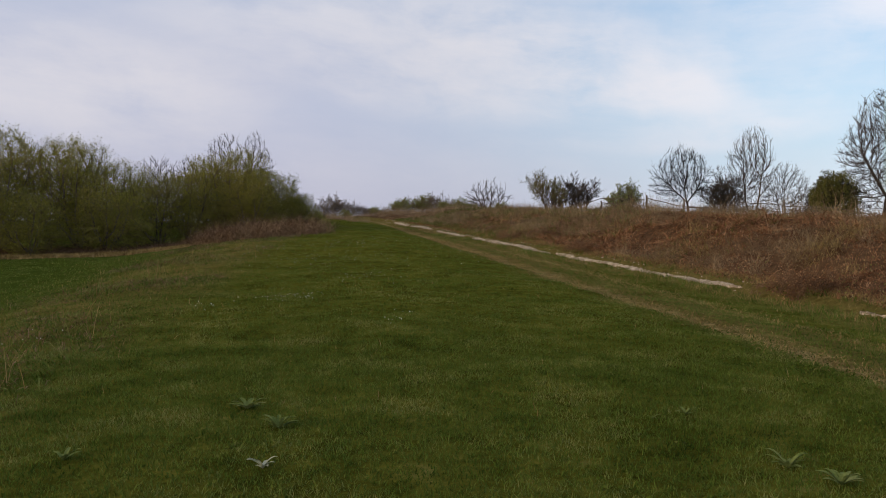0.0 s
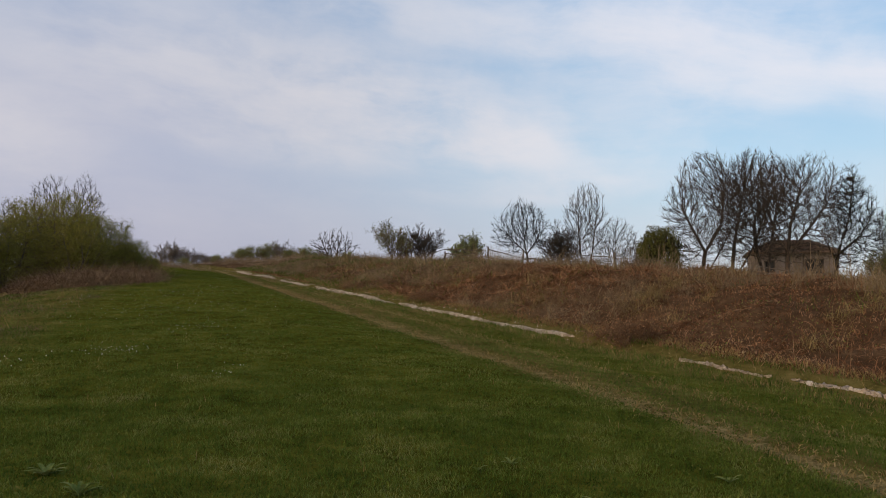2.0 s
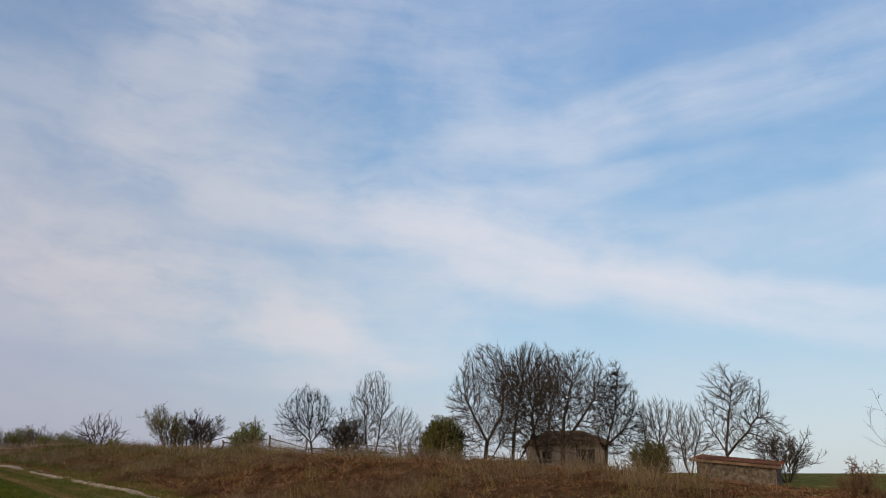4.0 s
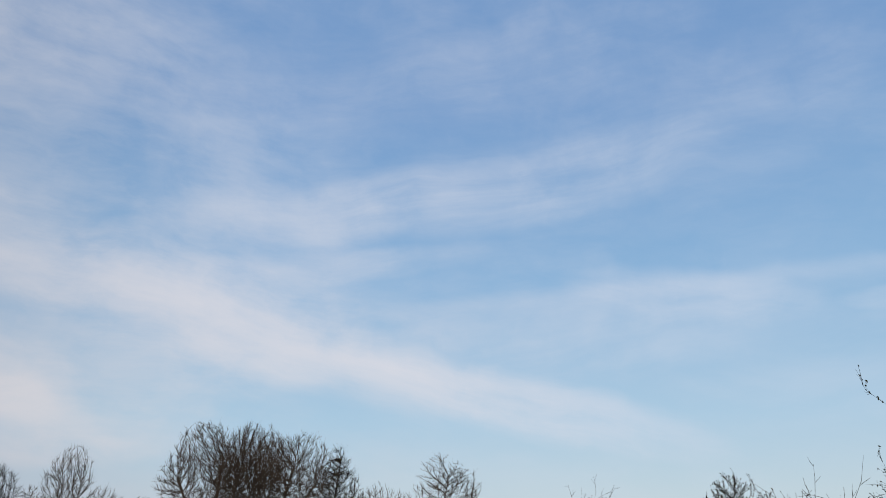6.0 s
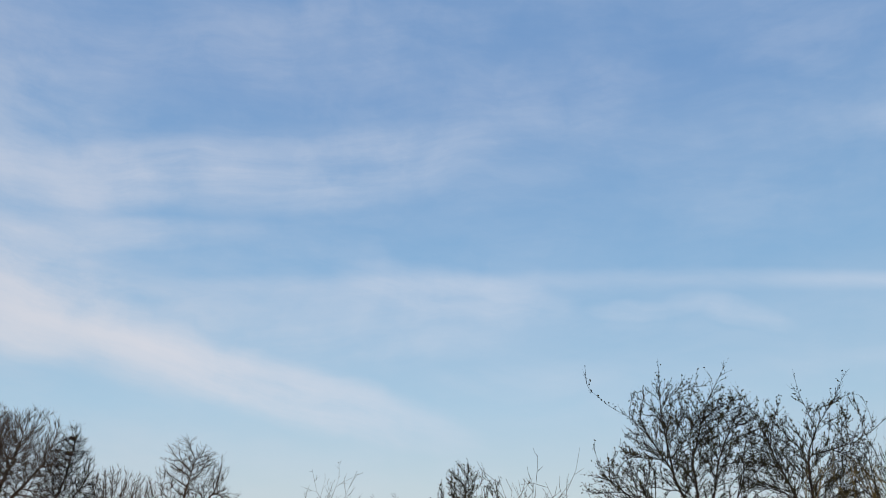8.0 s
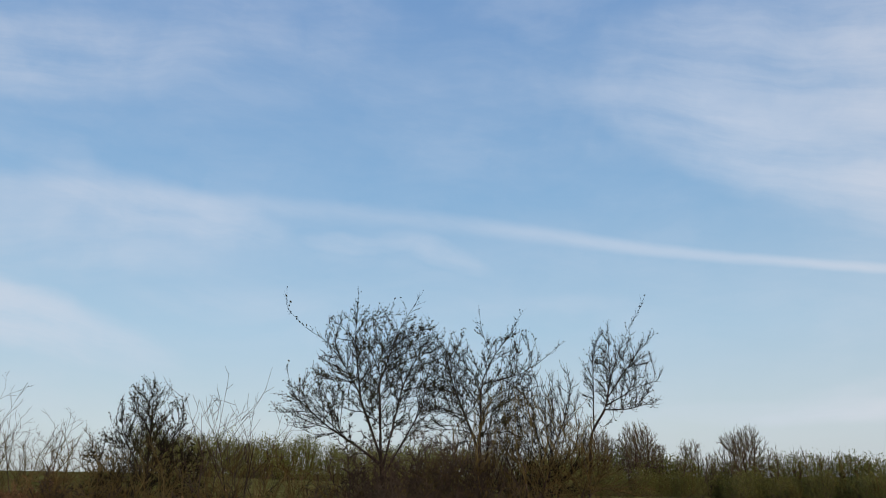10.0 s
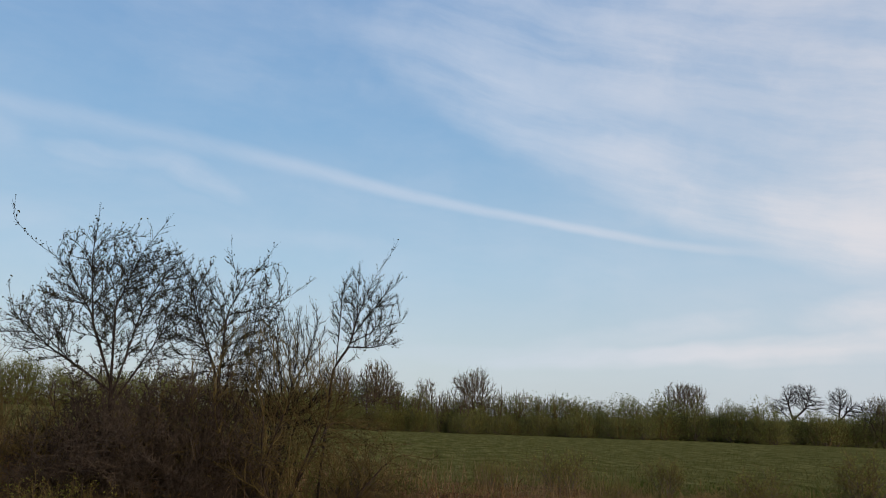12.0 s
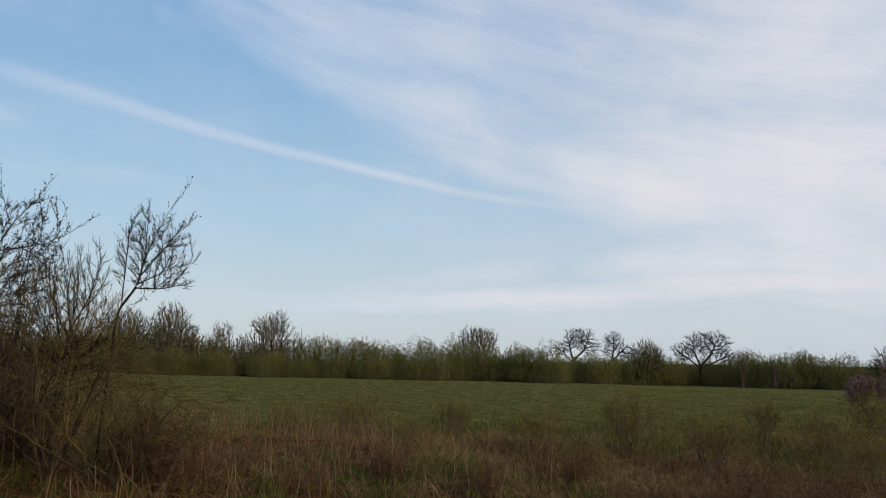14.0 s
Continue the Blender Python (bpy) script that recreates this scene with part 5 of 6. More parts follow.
def house():
    x, y, z = polar(33.6, 74)
    m = Matrix.Translation((x, y, z - 0.1)) @ Matrix.Rotation(radians(-33.9 + 6), 4, "Z")
    t = thing("old_house", m, "small derelict house with pale plaster and a brown hipped roof", "house")
    w, d, h = 6.4, 5.6, 2.4      # the front faces -y
    bm = bmesh.new()
    cuts = ((-2.2, -1.4, 0.9, 1.9), (0.8, 2.2, 0.05, 2.0))
    xs = [-w / 2]
    for a, b, lo, hi in cuts:
        box(bm, xs[-1], -d / 2, 0, a, -d / 2 + 0.35, h)
        box(bm, a, -d / 2, 0, b, -d / 2 + 0.35, lo) if lo > 0.1 else None
        box(bm, a, -d / 2, hi, b, -d / 2 + 0.35, h)
        xs.append(b)
    box(bm, xs[-1], -d / 2, 0, w / 2, -d / 2 + 0.35, h)
    box(bm, -w / 2, d / 2 - 0.35, 0, w / 2, d / 2, h)
    box(bm, -w / 2, -d / 2 + 0.35, 0, -w / 2 + 0.35, d / 2 - 0.35, h)
    box(bm, w / 2 - 0.35, -d / 2 + 0.35, 0, w / 2, d / 2 - 0.35, h)
    part("wall", bm, PLASTER, t)
    # hipped roof with deep eaves
    bm = bmesh.new()
    e, rise, hip = 0.40, 1.3, 1.7
    for dz in (0.0,):
        o = [bm.verts.new(p) for p in ((-w / 2 - e, -d / 2 - e, h), (w / 2 + e, -d / 2 - e, h), (w / 2 + e, d / 2 + e, h), (-w / 2 - e, d / 2 + e, h))]
        k = [bm.verts.new(p) for p in ((-w / 2 - e, -d / 2 - e, h + 0.14), (w / 2 + e, -d / 2 - e, h + 0.14), (w / 2 + e, d / 2 + e, h + 0.14), (-w / 2 - e, d / 2 + e, h + 0.14))]
        r1, r2 = bm.verts.new((-w / 2 + hip, 0, h + rise)), bm.verts.new((w / 2 - hip, 0, h + rise))
        bm.faces.new((o[3], o[2], o[1], o[0]))
        for i in range(4):
            j = (i + 1) % 4
            bm.faces.new((o[i], o[j], k[j], k[i]))
        bm.faces.new((k[0], k[1], r2, r1)), bm.faces.new((k[1], k[2], r2)), bm.faces.new((k[2], k[3], r1, r2)), bm.faces.new((k[3], k[0], r1))
    roof = part("roof", bm, ROOF, t)
    bm = bmesh.new()
    for i in range(11):      # tile courses as low ridges down the front slope
        f = (i + 0.5) / 11
        yy, zz = (-d / 2 - e) * (1 - f), h + 0.14 + (rise - 0.14) * f
        half = (w / 2 + e) * (1 - f) + (w / 2 - hip) * f - 0.05
        box(bm, -half, yy - 0.04, zz + 0.005, half, yy + 0.04, zz + 0.045)
    part("tile_courses", bm, ROOF, roof)
    for i, (a, b, lo, hi) in enumerate(cuts):
        win = hang_empty("window" if i == 0 else "doorway", t)
        bm = bmesh.new()
        for q in ((a, a + 0.09, lo, hi), (b - 0.09, b, lo, hi), ((a + b) / 2 - 0.04, (a + b) / 2 + 0.04, lo, hi), (a + 0.09, b - 0.09, hi - 0.09, hi), (a + 0.09, b - 0.09, lo, lo + 0.08)):
            box(bm, q[0], -d / 2 + 0.08, q[2], q[1], -d / 2 + 0.16, q[3])
        part("frame", bm, TIMBER, win)
        bm = bmesh.new()
        box(bm, a, -d / 2 + 0.20, lo, b, -d / 2 + 0.22, hi)
        part("pane", bm, GLASS_DARK, win)
    for px in (0.5, 2.8):      # posts of a fallen porch
        bm = bmesh.new()
        box(bm, px, -d / 2 - 1.3, 0, px + 0.12, -d / 2 - 1.18, 2.3)
        part("porch_post", bm, TIMBER, t)


def hang_empty(name, parent):
    ob = new(name)
    ob.parent = parent
    return ob


def shed():
    x, y, z = polar(44.6, 54)
    m = Matrix.Translation((x, y, z - 0.1)) @ Matrix.Rotation(radians(-44.6 - 8), 4, "Z")
    t = thing("low_shed", m, "low shed with a rusty orange sheet roof behind the bank", "shed")
    bm = bmesh.new()
    box(bm, -2.2, -1.4, 0, 2.2, 1.4, 1.0)
    for v in bm.verts:      # the wall head follows the roof
        if v.co.z > 0.5:
            v.co.z = 1.76 - 0.11 * (v.co.x + 2.5) + 0.15 * v.co.y / 1.7
    part("wall", bm, TIMBER, t)
    bm = bmesh.new()
    n = 26
    for i in range(n):      # corrugated sheet, falling to one end
        x0, x1 = -2.5 + 5.0 * i / n, -2.5 + 5.0 * (i + 1) / n
        za, zb = 1.75 - 0.11 * (x0 + 2.5), 1.75 - 0.11 * (x1 + 2.5)
        o = 0.03 * (i % 2)
        p = [bm.verts.new(c) for c in ((x0, -1.7, za - 0.15 + o), (x1, -1.7, zb - 0.15 + 0.03 - o), (x1, 1.7, zb + 0.15 + 0.03 - o), (x0, 1.7, za + 0.15 + o))]
        bm.faces.new(p)
    bmesh.ops.solidify(bm, geom=bm.faces[:], thickness=0.02)
    part("roof", bm, RUST, t)
    bm = bmesh.new()
    box(bm, -2.55, -1.76, 1.42, 2.55, -1.70, 1.58)
    for v in bm.verts:
        v.co.z -= 0.11 * (v.co.x + 2.5)
    part("fascia", bm, ROOF, t)


house()
shed()


# ---- the tumbledown rail fence on the bank ----
def rail(bm, a, b, ra, rb, rng):
    """A rough pole from a to b."""
    a, b = Vector(a), Vector(b)
    d = (b - a).normalized()
    s = d.cross(Vector((0, 0, 1)) if abs(d.z) < 0.9 else Vector((1, 0, 0))).normalized()
    u = d.cross(s)
    rings = []
    for i in range(6):
        f = i / 5
        c = a.lerp(b, f) + s * rng.gauss(0, ra * 0.5) + u * rng.gauss(0, ra * 0.5)
        q = ra + (rb - ra) * f
        rings.append([bm.verts.new(c + (s * math.cos(t) + u * math.sin(t)) * q) for t in (0, 1.05, 2.09, 3.14, 4.19, 5.24)])
    for i in range(5):
        for k in range(6):
            bm.faces.new((rings[i][k], rings[i][(k + 1) % 6], rings[i + 1][(k + 1) % 6], rings[i + 1][k]))
    bm.faces.new(rings[0][::-1]), bm.faces.new(rings[-1])


def fence():
    t = thing("rail_fence", Matrix.Identity(4), "tumbledown fence of rough poles along the bank", "fence")
    rng = random.Random(9)
    az = [(9.6, 41), (10.9, 40), (13.9, 38.5), (16.3, 38), (19.5, 38), (22.6, 38), (25.6, 38.5), (28.6, 39), (31.6, 39), (34.2, 40), (37, 40)]
    feet = [polar(*p) for p in az]
    for i, (x, y, z) in enumerate(feet):
        tall = rng.uniform(0.55, 0.95)
        bm = bmesh.new()
        rail(bm, (x, y, z - 0.2), (x + rng.gauss(0, 0.06), y + rng.gauss(0, 0.06), z + tall), 0.05, 0.04, rng)
        part("post", bm, TIMBER, t)
        if i:
            x0, y0, z0 = feet[i - 1]
            for k in range(2):
                hA, hB = 0.62 - 0.3 * k + rng.gauss(0, 0.16), 0.62 - 0.3 * k + rng.gauss(0, 0.16)
                bm = bmesh.new()
                rail(bm, (x0, y0 - 0.05, z0 + hA), (x, y - 0.05, z + hB), 0.026, 0.014, rng)
                part("rail", bm, TIMBER, t)


fence()


def nest(m, label):
    """A rough ball of sticks in a fork."""
    t = thing("stick_nest", m, label, "nest")
    rng = random.Random(4)
    bm = bmesh.new()
    for i in range(60):
        a, e = rng.uniform(0, 6.28), rng.uniform(-0.6, 0.6)
        c = Vector((math.cos(a) * 0.16, math.sin(a) * 0.16, e * 0.2))
        d = Vector((-math.sin(a) + rng.gauss(0, 0.4), math.cos(a) + rng.gauss(0, 0.4), rng.gauss(0, 0.4))).normalized() * 0.16
        rail(bm, c - d, c + d, 0.018, 0.012, rng)
    part("sticks", bm, BARK_DARK, t)


for az, r, el in ((8.75, 57.5, 4.35), (37.1, 62.7, 6.6), (37.2, 62.8, 7.5)):
    x, y, z = polar(az, r)
    nest(Matrix.Translation((x, y, 1.6 + r * math.tan(radians(el)))), "dark twig nest high in a bare tree")


# ---- ground cover ----
def blades(name, x, y, tall, wide, lean, seed, material, label, category, bend=0.5, segs=2, sink=0.0, uneven=0.0):
    """Thin bent blades standing on the ground at the given places."""
    r = np.random.RandomState(seed)
    n = len(x)
    z = height(x, y) - sink
    root = np.stack([x, y, z], 1)
    a = r.uniform(0, 2 * np.pi, n)
    out = np.stack([np.cos(a), np.sin(a), np.zeros(n)], 1)
    b = r.uniform(0, 2 * np.pi, n)
    side = np.stack([np.cos(b), np.sin(b), np.zeros(n)], 1)
    tuft = 1 + uneven * (0.35 * waves(x, y, 5.5, 301) + 0.8 * waves(x, y, 17.0, 302))
    h = (tall * r.uniform(0.5, 1.25, n) * tuft)[:, None]
    w = (wide * r.uniform(0.7, 1.3, n))[:, None]
    l = (lean * r.uniform(0.2, 1.3, n))[:, None]
    rows = []
    for i in range(segs):
        f = i / segs
        c = root + out * (h * l * f ** (1 + bend)) + np.array([0, 0, 1]) * h * (f - bend * l * f * f * 0.6)
        ww = w * (1 - 0.45 * f)
        rows += [c - side * ww * 0.5, c + side * ww * 0.5]
    tip = root + out * (h * l) + np.array([0, 0, 1]) * h * (1 - bend * l * 0.6)
    rows.append(tip)
    k = len(rows)
    co = np.stack(rows, 1).reshape(-1, 3)
    o = (np.arange(n) * k)[:, None]
    tris = []
    for i in range(segs - 1):
        tris += [o + np.array([[2 * i, 2 * i + 1, 2 * i + 3]]), o + np.array([[2 * i, 2 * i + 3, 2 * i + 2]])]
    tris.append(o + np.array([[2 * segs - 2, 2 * segs - 1, 2 * segs]]))
    faces = np.stack(tris, 1).reshape(-1, 3)
    me = np_mesh(name, co, faces)
    me.materials.append(material)
    return tagged(new(name, me), label, category, kind="stuff")


def scatter(seed, n, az0, az1, r0, r1, power=1.0):
    """Places in a fan in front of the walk, thinning with distance for power < 1."""
    r = np.random.RandomState(seed)
    a = np.radians(r.uniform(az0, az1, n))
    d = r0 + (r1 - r0) * r.rand(n) ** (1 / (1 + power))
    return d * np.sin(a), d * np.cos(a), r


def clumpy(x, y, r, k, lo, hi, seed):
    """Keeps places where a slow wave runs high, so that growth stands in patches."""
    keep = r.rand(len(x)) < ease(waves(x, y, k, seed), lo, hi)
    return x[keep], y[keep]


def lawn():
    def open_turf(x, y, r):
        return (x - strip_x(y) < -0.2) & (np.abs(x - track_x(y)) > r.uniform(0.0, 0.55, len(x)))

    x, y, r = scatter(1, 250000, -33, 44, 2.6, 22, 0.5)
    d = np.hypot(x, y)
    ok = open_turf(x, y, r) & (r.rand(len(x)) < ease(d, 22, 10))
    blades("lawn_grass", x[ok], y[ok], 0.038, 0.0058, 1.0, 2, GRASS, "short green meadow grass with dry stems", "grass", segs=2, uneven=0.35)
    x, y, r = scatter(3, 150000, -33, 44, 9, 50, 0.6)
    d = np.hypot(x, y)
    ok = open_turf(x, y, r) & (r.rand(len(x)) < ease(d, 8, 19))
    blades("lawn_grass", x[ok], y[ok], 0.05, 0.014, 0.9, 4, GRASS, "short green meadow grass farther up the ridge", "grass", segs=1, uneven=0.35)
    x, y, r = scatter(11, 230000, -33, 44, 2.6, 11, 0.6)
    ok = open_turf(x, y, r) & (r.rand(len(x)) < ease(np.hypot(x, y), 11, 7))
    blades("near_grass", x[ok], y[ok], 0.034, 0.0042, 1.0, 12, GRASS, "dense short grass close by", "grass", segs=2, uneven=0.35)
    # bleached grass pressed into the wheel tracks
    y = 4 + 44 * r.rand(22000)
    x = track_x(y) + r.normal(0, 0.22, len(y)) + 1.5 * (r.rand(len(y)) < 0.3)
    blades("track_straw", x, y, 0.07, 0.010, 1.5, 9, STRAW, "bleached grass pressed into the wheel tracks", "grass", bend=0.9, segs=2)
    # longer tufts
    x, y, r = scatter(5, 60000, -33, 44, 4.5, 30, 0.8)
    x, y = clumpy(x, y, r, 2.6, 0.35, 0.9, 21)
    ok = x - strip_x(y) < -0.3
    blades("grass_tufts", x[ok], y[ok], 0.058, 0.006, 0.8, 6, GRASS, "longer grass tufts in the meadow", "grass", segs=2)
    # dry grass on the shoulder and beside the track
    x, y, r = scatter(7, 60000, -33, 44, 5, 32, 0.8)
    s = -3.5 - 0.1 * y - x
    w = ease(s, -2.5, 0.5) * ease(s, 6, 2.5) * 0.16 + 0.35 * ease(x - strip_x(y), -3.5, -0.5) + 0.03
    ok = (r.rand(len(x)) < w) & (x - strip_x(y) < 0.2)
    blades("dry_grass", x[ok], y[ok], 0.08, 0.006, 0.9, 8, STRAW, "dry straw-coloured grass among the green", "grass", segs=2)


def shoulder():
    """Dark rough tussocks where the ridge falls to the lower field."""
    r = np.random.RandomState(161)
    y = 4 + 26 * r.rand(5200)
    x = -3.5 - 0.1 * y - r.uniform(-0.9, 2.8, len(y))
    x, y = clumpy(x, y, r, 1.6, -0.2, 0.7, 162)
    half = r.rand(len(x)) < 0.40
    clumps("shoulder_tussocks", x[half], y[half], 16, 0.10, 0.17, 0.010, 1.5, 1.1, 163, GRASS, "rough green tussocks on the shoulder of the ridge", "grass", segs=2)
    clumps("shoulder_tussocks", x[~half], y[~half], 16, 0.12, 0.17, 0.009, 1.2, 1.1, 164, BRAMBLE, "grey-brown dead tussocks on the shoulder of the ridge", "grass", segs=2)
    x, y = x[::14], y[::14]
    blades("shoulder_stalks", x, y, 0.45, 0.008, 0.5, 165, STRAW, "single dry stalks on the shoulder of the ridge", "stalks", bend=0.3, segs=3)


def clumps(name, cx, cy, per, wide, long, thick, rise, droop, seed, material, label, category, segs=4):
    """Clumps of ribbons that spring from one foot, arch outwards and droop."""
    r = np.random.RandomState(seed)
    n = len(cx) * per
    size = np.repeat(r.uniform(0.6, 1.3, len(cx)), per)
    x = np.repeat(cx, per) + r.normal(0, wide, n) * size
    y = np.repeat(cy, per) + r.normal(0, wide, n) * size
    a = r.uniform(0, 2 * np.pi, n)
    out = np.stack([np.cos(a), np.sin(a), np.zeros(n)], 1)
    side = np.stack([-np.sin(a), np.cos(a), np.zeros(n)], 1)
    tilt = r.uniform(-0.6, 0.6, (n, 1))
    side = side + np.array([0, 0, 1]) * tilt
    l = (long * r.uniform(0.45, 1.25, n) * size)[:, None]
    w = (thick * r.uniform(0.5, 1.4, n))[:, None]
    up = r.uniform(rise * 0.3, rise * 1.2, (n, 1))
    dr = droop * r.uniform(0.5, 1.4, (n, 1))
    root = np.stack([x, y, height(x, y) - 0.02], 1)
    rows = []
    for i in range(segs):
        f = i / segs
        c = root + out * (l * f) + np.array([0, 0, 1]) * l * (up * f - dr * f * f)
        ww = w * (0.55 + 0.9 * f - 1.3 * f * f)
        rows += [c - side * ww * 0.5, c + side * ww * 0.5]
    rows.append(root + out * l + np.array([0, 0, 1]) * l * (up - dr))
    k = len(rows)
    co = np.stack(rows, 1).reshape(-1, 3)
    o = (np.arange(n) * k)[:, None]
    tris = []
    for i in range(segs - 1):
        tris += [o + np.array([[2 * i, 2 * i + 1, 2 * i + 3]]), o + np.array([[2 * i, 2 * i + 3, 2 * i + 2]])]
    tris.append(o + np.array([[2 * segs - 2, 2 * segs - 1, 2 * segs]]))
    me = np_mesh(name, co, np.stack(tris, 1).reshape(-1, 3))
    me.materials.append(material)
    return tagged(new(name, me), label, category, kind="stuff")


def bank_places(r, n, q0, q1, y0=-22.0, y1=54.0, power=1.0):
    y = y0 + (y1 - y0) * r.rand(n)
    return strip_x(y) + q0 + (q1 - q0) * r.rand(n) ** power, y


def bank_cover():
    r = np.random.RandomState(31)
    # a mat of short dead stuff over the whole bank
    x, y = bank_places(r, 110000, 0.25, 13.0, power=1.25)
    far = y < -5 + 2 * waves(x, y, 0.8, 54)
    blades("bank_litter", x[far], y[far], 0.17, 0.011, 1.5, 55, DRY, "pale matted grass on the low end of the bank", "litter", bend=0.8, segs=2)
    x, y = x[~far], y[~far]
    low = (y < 17 + waves(x, y, 0.9, 56)) & (r.rand(len(x)) < 0.6)
    blades("bank_litter", x[low], y[low], 0.14, 0.010, 1.6, 57, BRACKEN, "brown rotting stems matted low on the bank", "litter", bend=0.8, segs=2)
    x, y = x[~low], y[~low]
    blades("bank_litter", x, y, 0.15, 0.011, 1.6, 36, BRACKEN, "matted dead stems covering the bank", "litter", bend=0.8, segs=2)
    # curled dead leaves and crumbled fronds lying over it
    for seed, mat, n, size, lab in ((151, DRY, 15000, 0.036, "pale curled dead leaves strewn over the bank"), (152, BRACKEN, 22000, 0.045, "red-brown crumbled fronds strewn over the bank"), (153, LEAF_GREEN, 12000, 0.036, "fresh green leaves coming through the dead growth")):
        rl = np.random.RandomState(seed)
        lx, ly = bank_places(rl, n, 0.3, 9.0, 3.0, 40.0, 1.1)
        lx, ly = clumpy(lx, ly, rl, 1.3 if mat is not LEAF_GREEN else 0.8, -0.6 if mat is not LEAF_GREEN else 0.0, 0.7, seed + 5)
        me = leaf_cloud("bank_leaves", np.stack([lx, ly, height(lx, ly) + rl.uniform(0.01, 0.16, len(lx))], 1), size, rl, 0.5)
        me.materials.append(mat)
        tagged(new("bank_leaves", me), lab, "leaves", kind="stuff")
    # arching fronds in clumps, thickest half way up
    x, y = bank_places(r, 3400, 0.9, 11.5)
    red = waves(x, y, 0.55, 41) + 0.5 * waves(x, y, 1.9, 42)
    ok = red > -0.35 + 0.5 * r.rand(len(x)) + 0.9 * ease(y, -3, -8) + 0.8 * ease(y, 28, 42)
    low = y < 18      # shorter and finer where the bank is low
    clumps("low_bracken", x[ok & low], y[ok & low], 40, 0.22, 0.30, 0.014, 1.05, 1.0, 49, BRACKEN, "short crumbling dead bracken low on the bank", "bracken")
    ok, x, y = ok[~low], x[~low], y[~low]
    clumps("dead_bracken", x[ok], y[ok], 26, 0.16, 0.46, 0.026, 1.1, 1.0, 32, BRACKEN, "dead red-brown bracken arching over the bank", "bracken")
    x, y = x[~ok], y[~ok]
    clumps("bank_grass", x, y, 40, 0.10, 0.42, 0.009, 1.9, 1.2, 33, DRY, "pale dry grass tufts standing on the bank", "grass", segs=3)
    x, y = bank_places(r, 900, 1.2, 9.5, 12, 50)
    x, y = clumpy(x, y, r, 1.1, -0.1, 0.6, 48)
    clumps("pale_tufts", x, y, 46, 0.12, 0.42, 0.011, 1.8, 1.3, 50, STRAW, "pale straw tufts among the bracken", "grass", segs=3)
    # tall pale grass along the top
    x, y = bank_places(r, 420, 5.0, 9.5, 14, 40)
    x, y = clumpy(x, y, r, 0.9, 0.0, 0.8, 45)
    clumps("tall_dry_grass", x, y, 50, 0.14, 0.60, 0.010, 2.2, 1.1, 37, DRY, "tall pale dry grass along the top of the bank", "grass", segs=3)
    # the low end of the bank is rank with dead stalks and tall dry grass
    x, y = bank_places(r, 2300, 0.8, 10.0, -24, 5, 0.9)
    ok = r.rand(len(x)) < 0.25 + 0.75 * ease(y, -3, -7)
    x, y = x[ok], y[ok]
    clumps("rank_grass", x, y, 30, 0.18, 0.48, 0.010, 1.5, 1.2, 39, STRAW, "rank dead grass on the low end of the bank", "grass", segs=3)
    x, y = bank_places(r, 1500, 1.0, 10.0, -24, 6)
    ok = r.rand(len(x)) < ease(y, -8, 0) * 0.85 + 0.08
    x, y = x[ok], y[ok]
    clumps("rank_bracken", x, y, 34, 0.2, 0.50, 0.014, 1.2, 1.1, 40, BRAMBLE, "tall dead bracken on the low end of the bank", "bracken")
    x, y = bank_places(r, 2000, 1.0, 11.0, -7, 7)
    blades("tall_stalks", x, y, 0.80, 0.008, 0.35, 46, DRY, "tall thin dead stalks on the low end of the bank", "stalks", bend=0.3, segs=3)
    x, y = bank_places(r, 2300, 1.0, 12.0, -24, 4)
    x, y = clumpy(x, y, r, 0.6, -0.5, 0.6, 47)
    clumps("rank_green", x, y, 36, 0.2, 0.40, 0.011, 1.7, 1.1, 48, GRASS, "green growth coming through the dead stems", "grass", segs=3)
    # thin upright stalks
    x, y = bank_places(r, 5000, 0.8, 11.0)
    x, y = clumpy(x, y, r, 0.9, -0.3, 0.7, 43)
    blades("dry_stalks", x, y, 0.55, 0.008, 0.45, 34, BRACKEN, "thin dry stalks standing out of the bracken", "stalks", bend=0.2, segs=2)
    # fresh green low down
    x, y = bank_places(r, 50000, 0.5, 13.0, power=1.5)
    x, y = clumpy(x, y, r, 0.7, 0.3, 1.2, 44)
    blades("bank_green", x, y, 0.16, 0.011, 0.9, 35, GRASS, "green grass growing through the dead bracken", "grass", segs=2)
    x, y = bank_places(r, 34000, 0.4, 12.0, 26, 60)
    ok = r.rand(len(x)) < ease(y, 26, 40) * (0.5 + 0.5 * waves(x, y, 0.6, 58))
    blades("far_bank_green", x[ok], y[ok], 0.24, 0.022, 0.9, 59, GRASS, "green grass over the far end of the bank", "grass", segs=2)
    # rough grass on both sides of the chalk edge
    x, y = bank_places(r, 26000, -0.9, 1.0, 2, 45)
    q = x - strip_x(y)
    ok = r.rand(len(x)) < ease(q, -0.25, -0.75) * 0.5 + ease(q, 0.25, 0.6) + 0.10
    blades("verge_grass", x[ok], y[ok], 0.12, 0.009, 0.9, 38, STRAW, "rough dry grass along the chalk edge", "grass", segs=2)


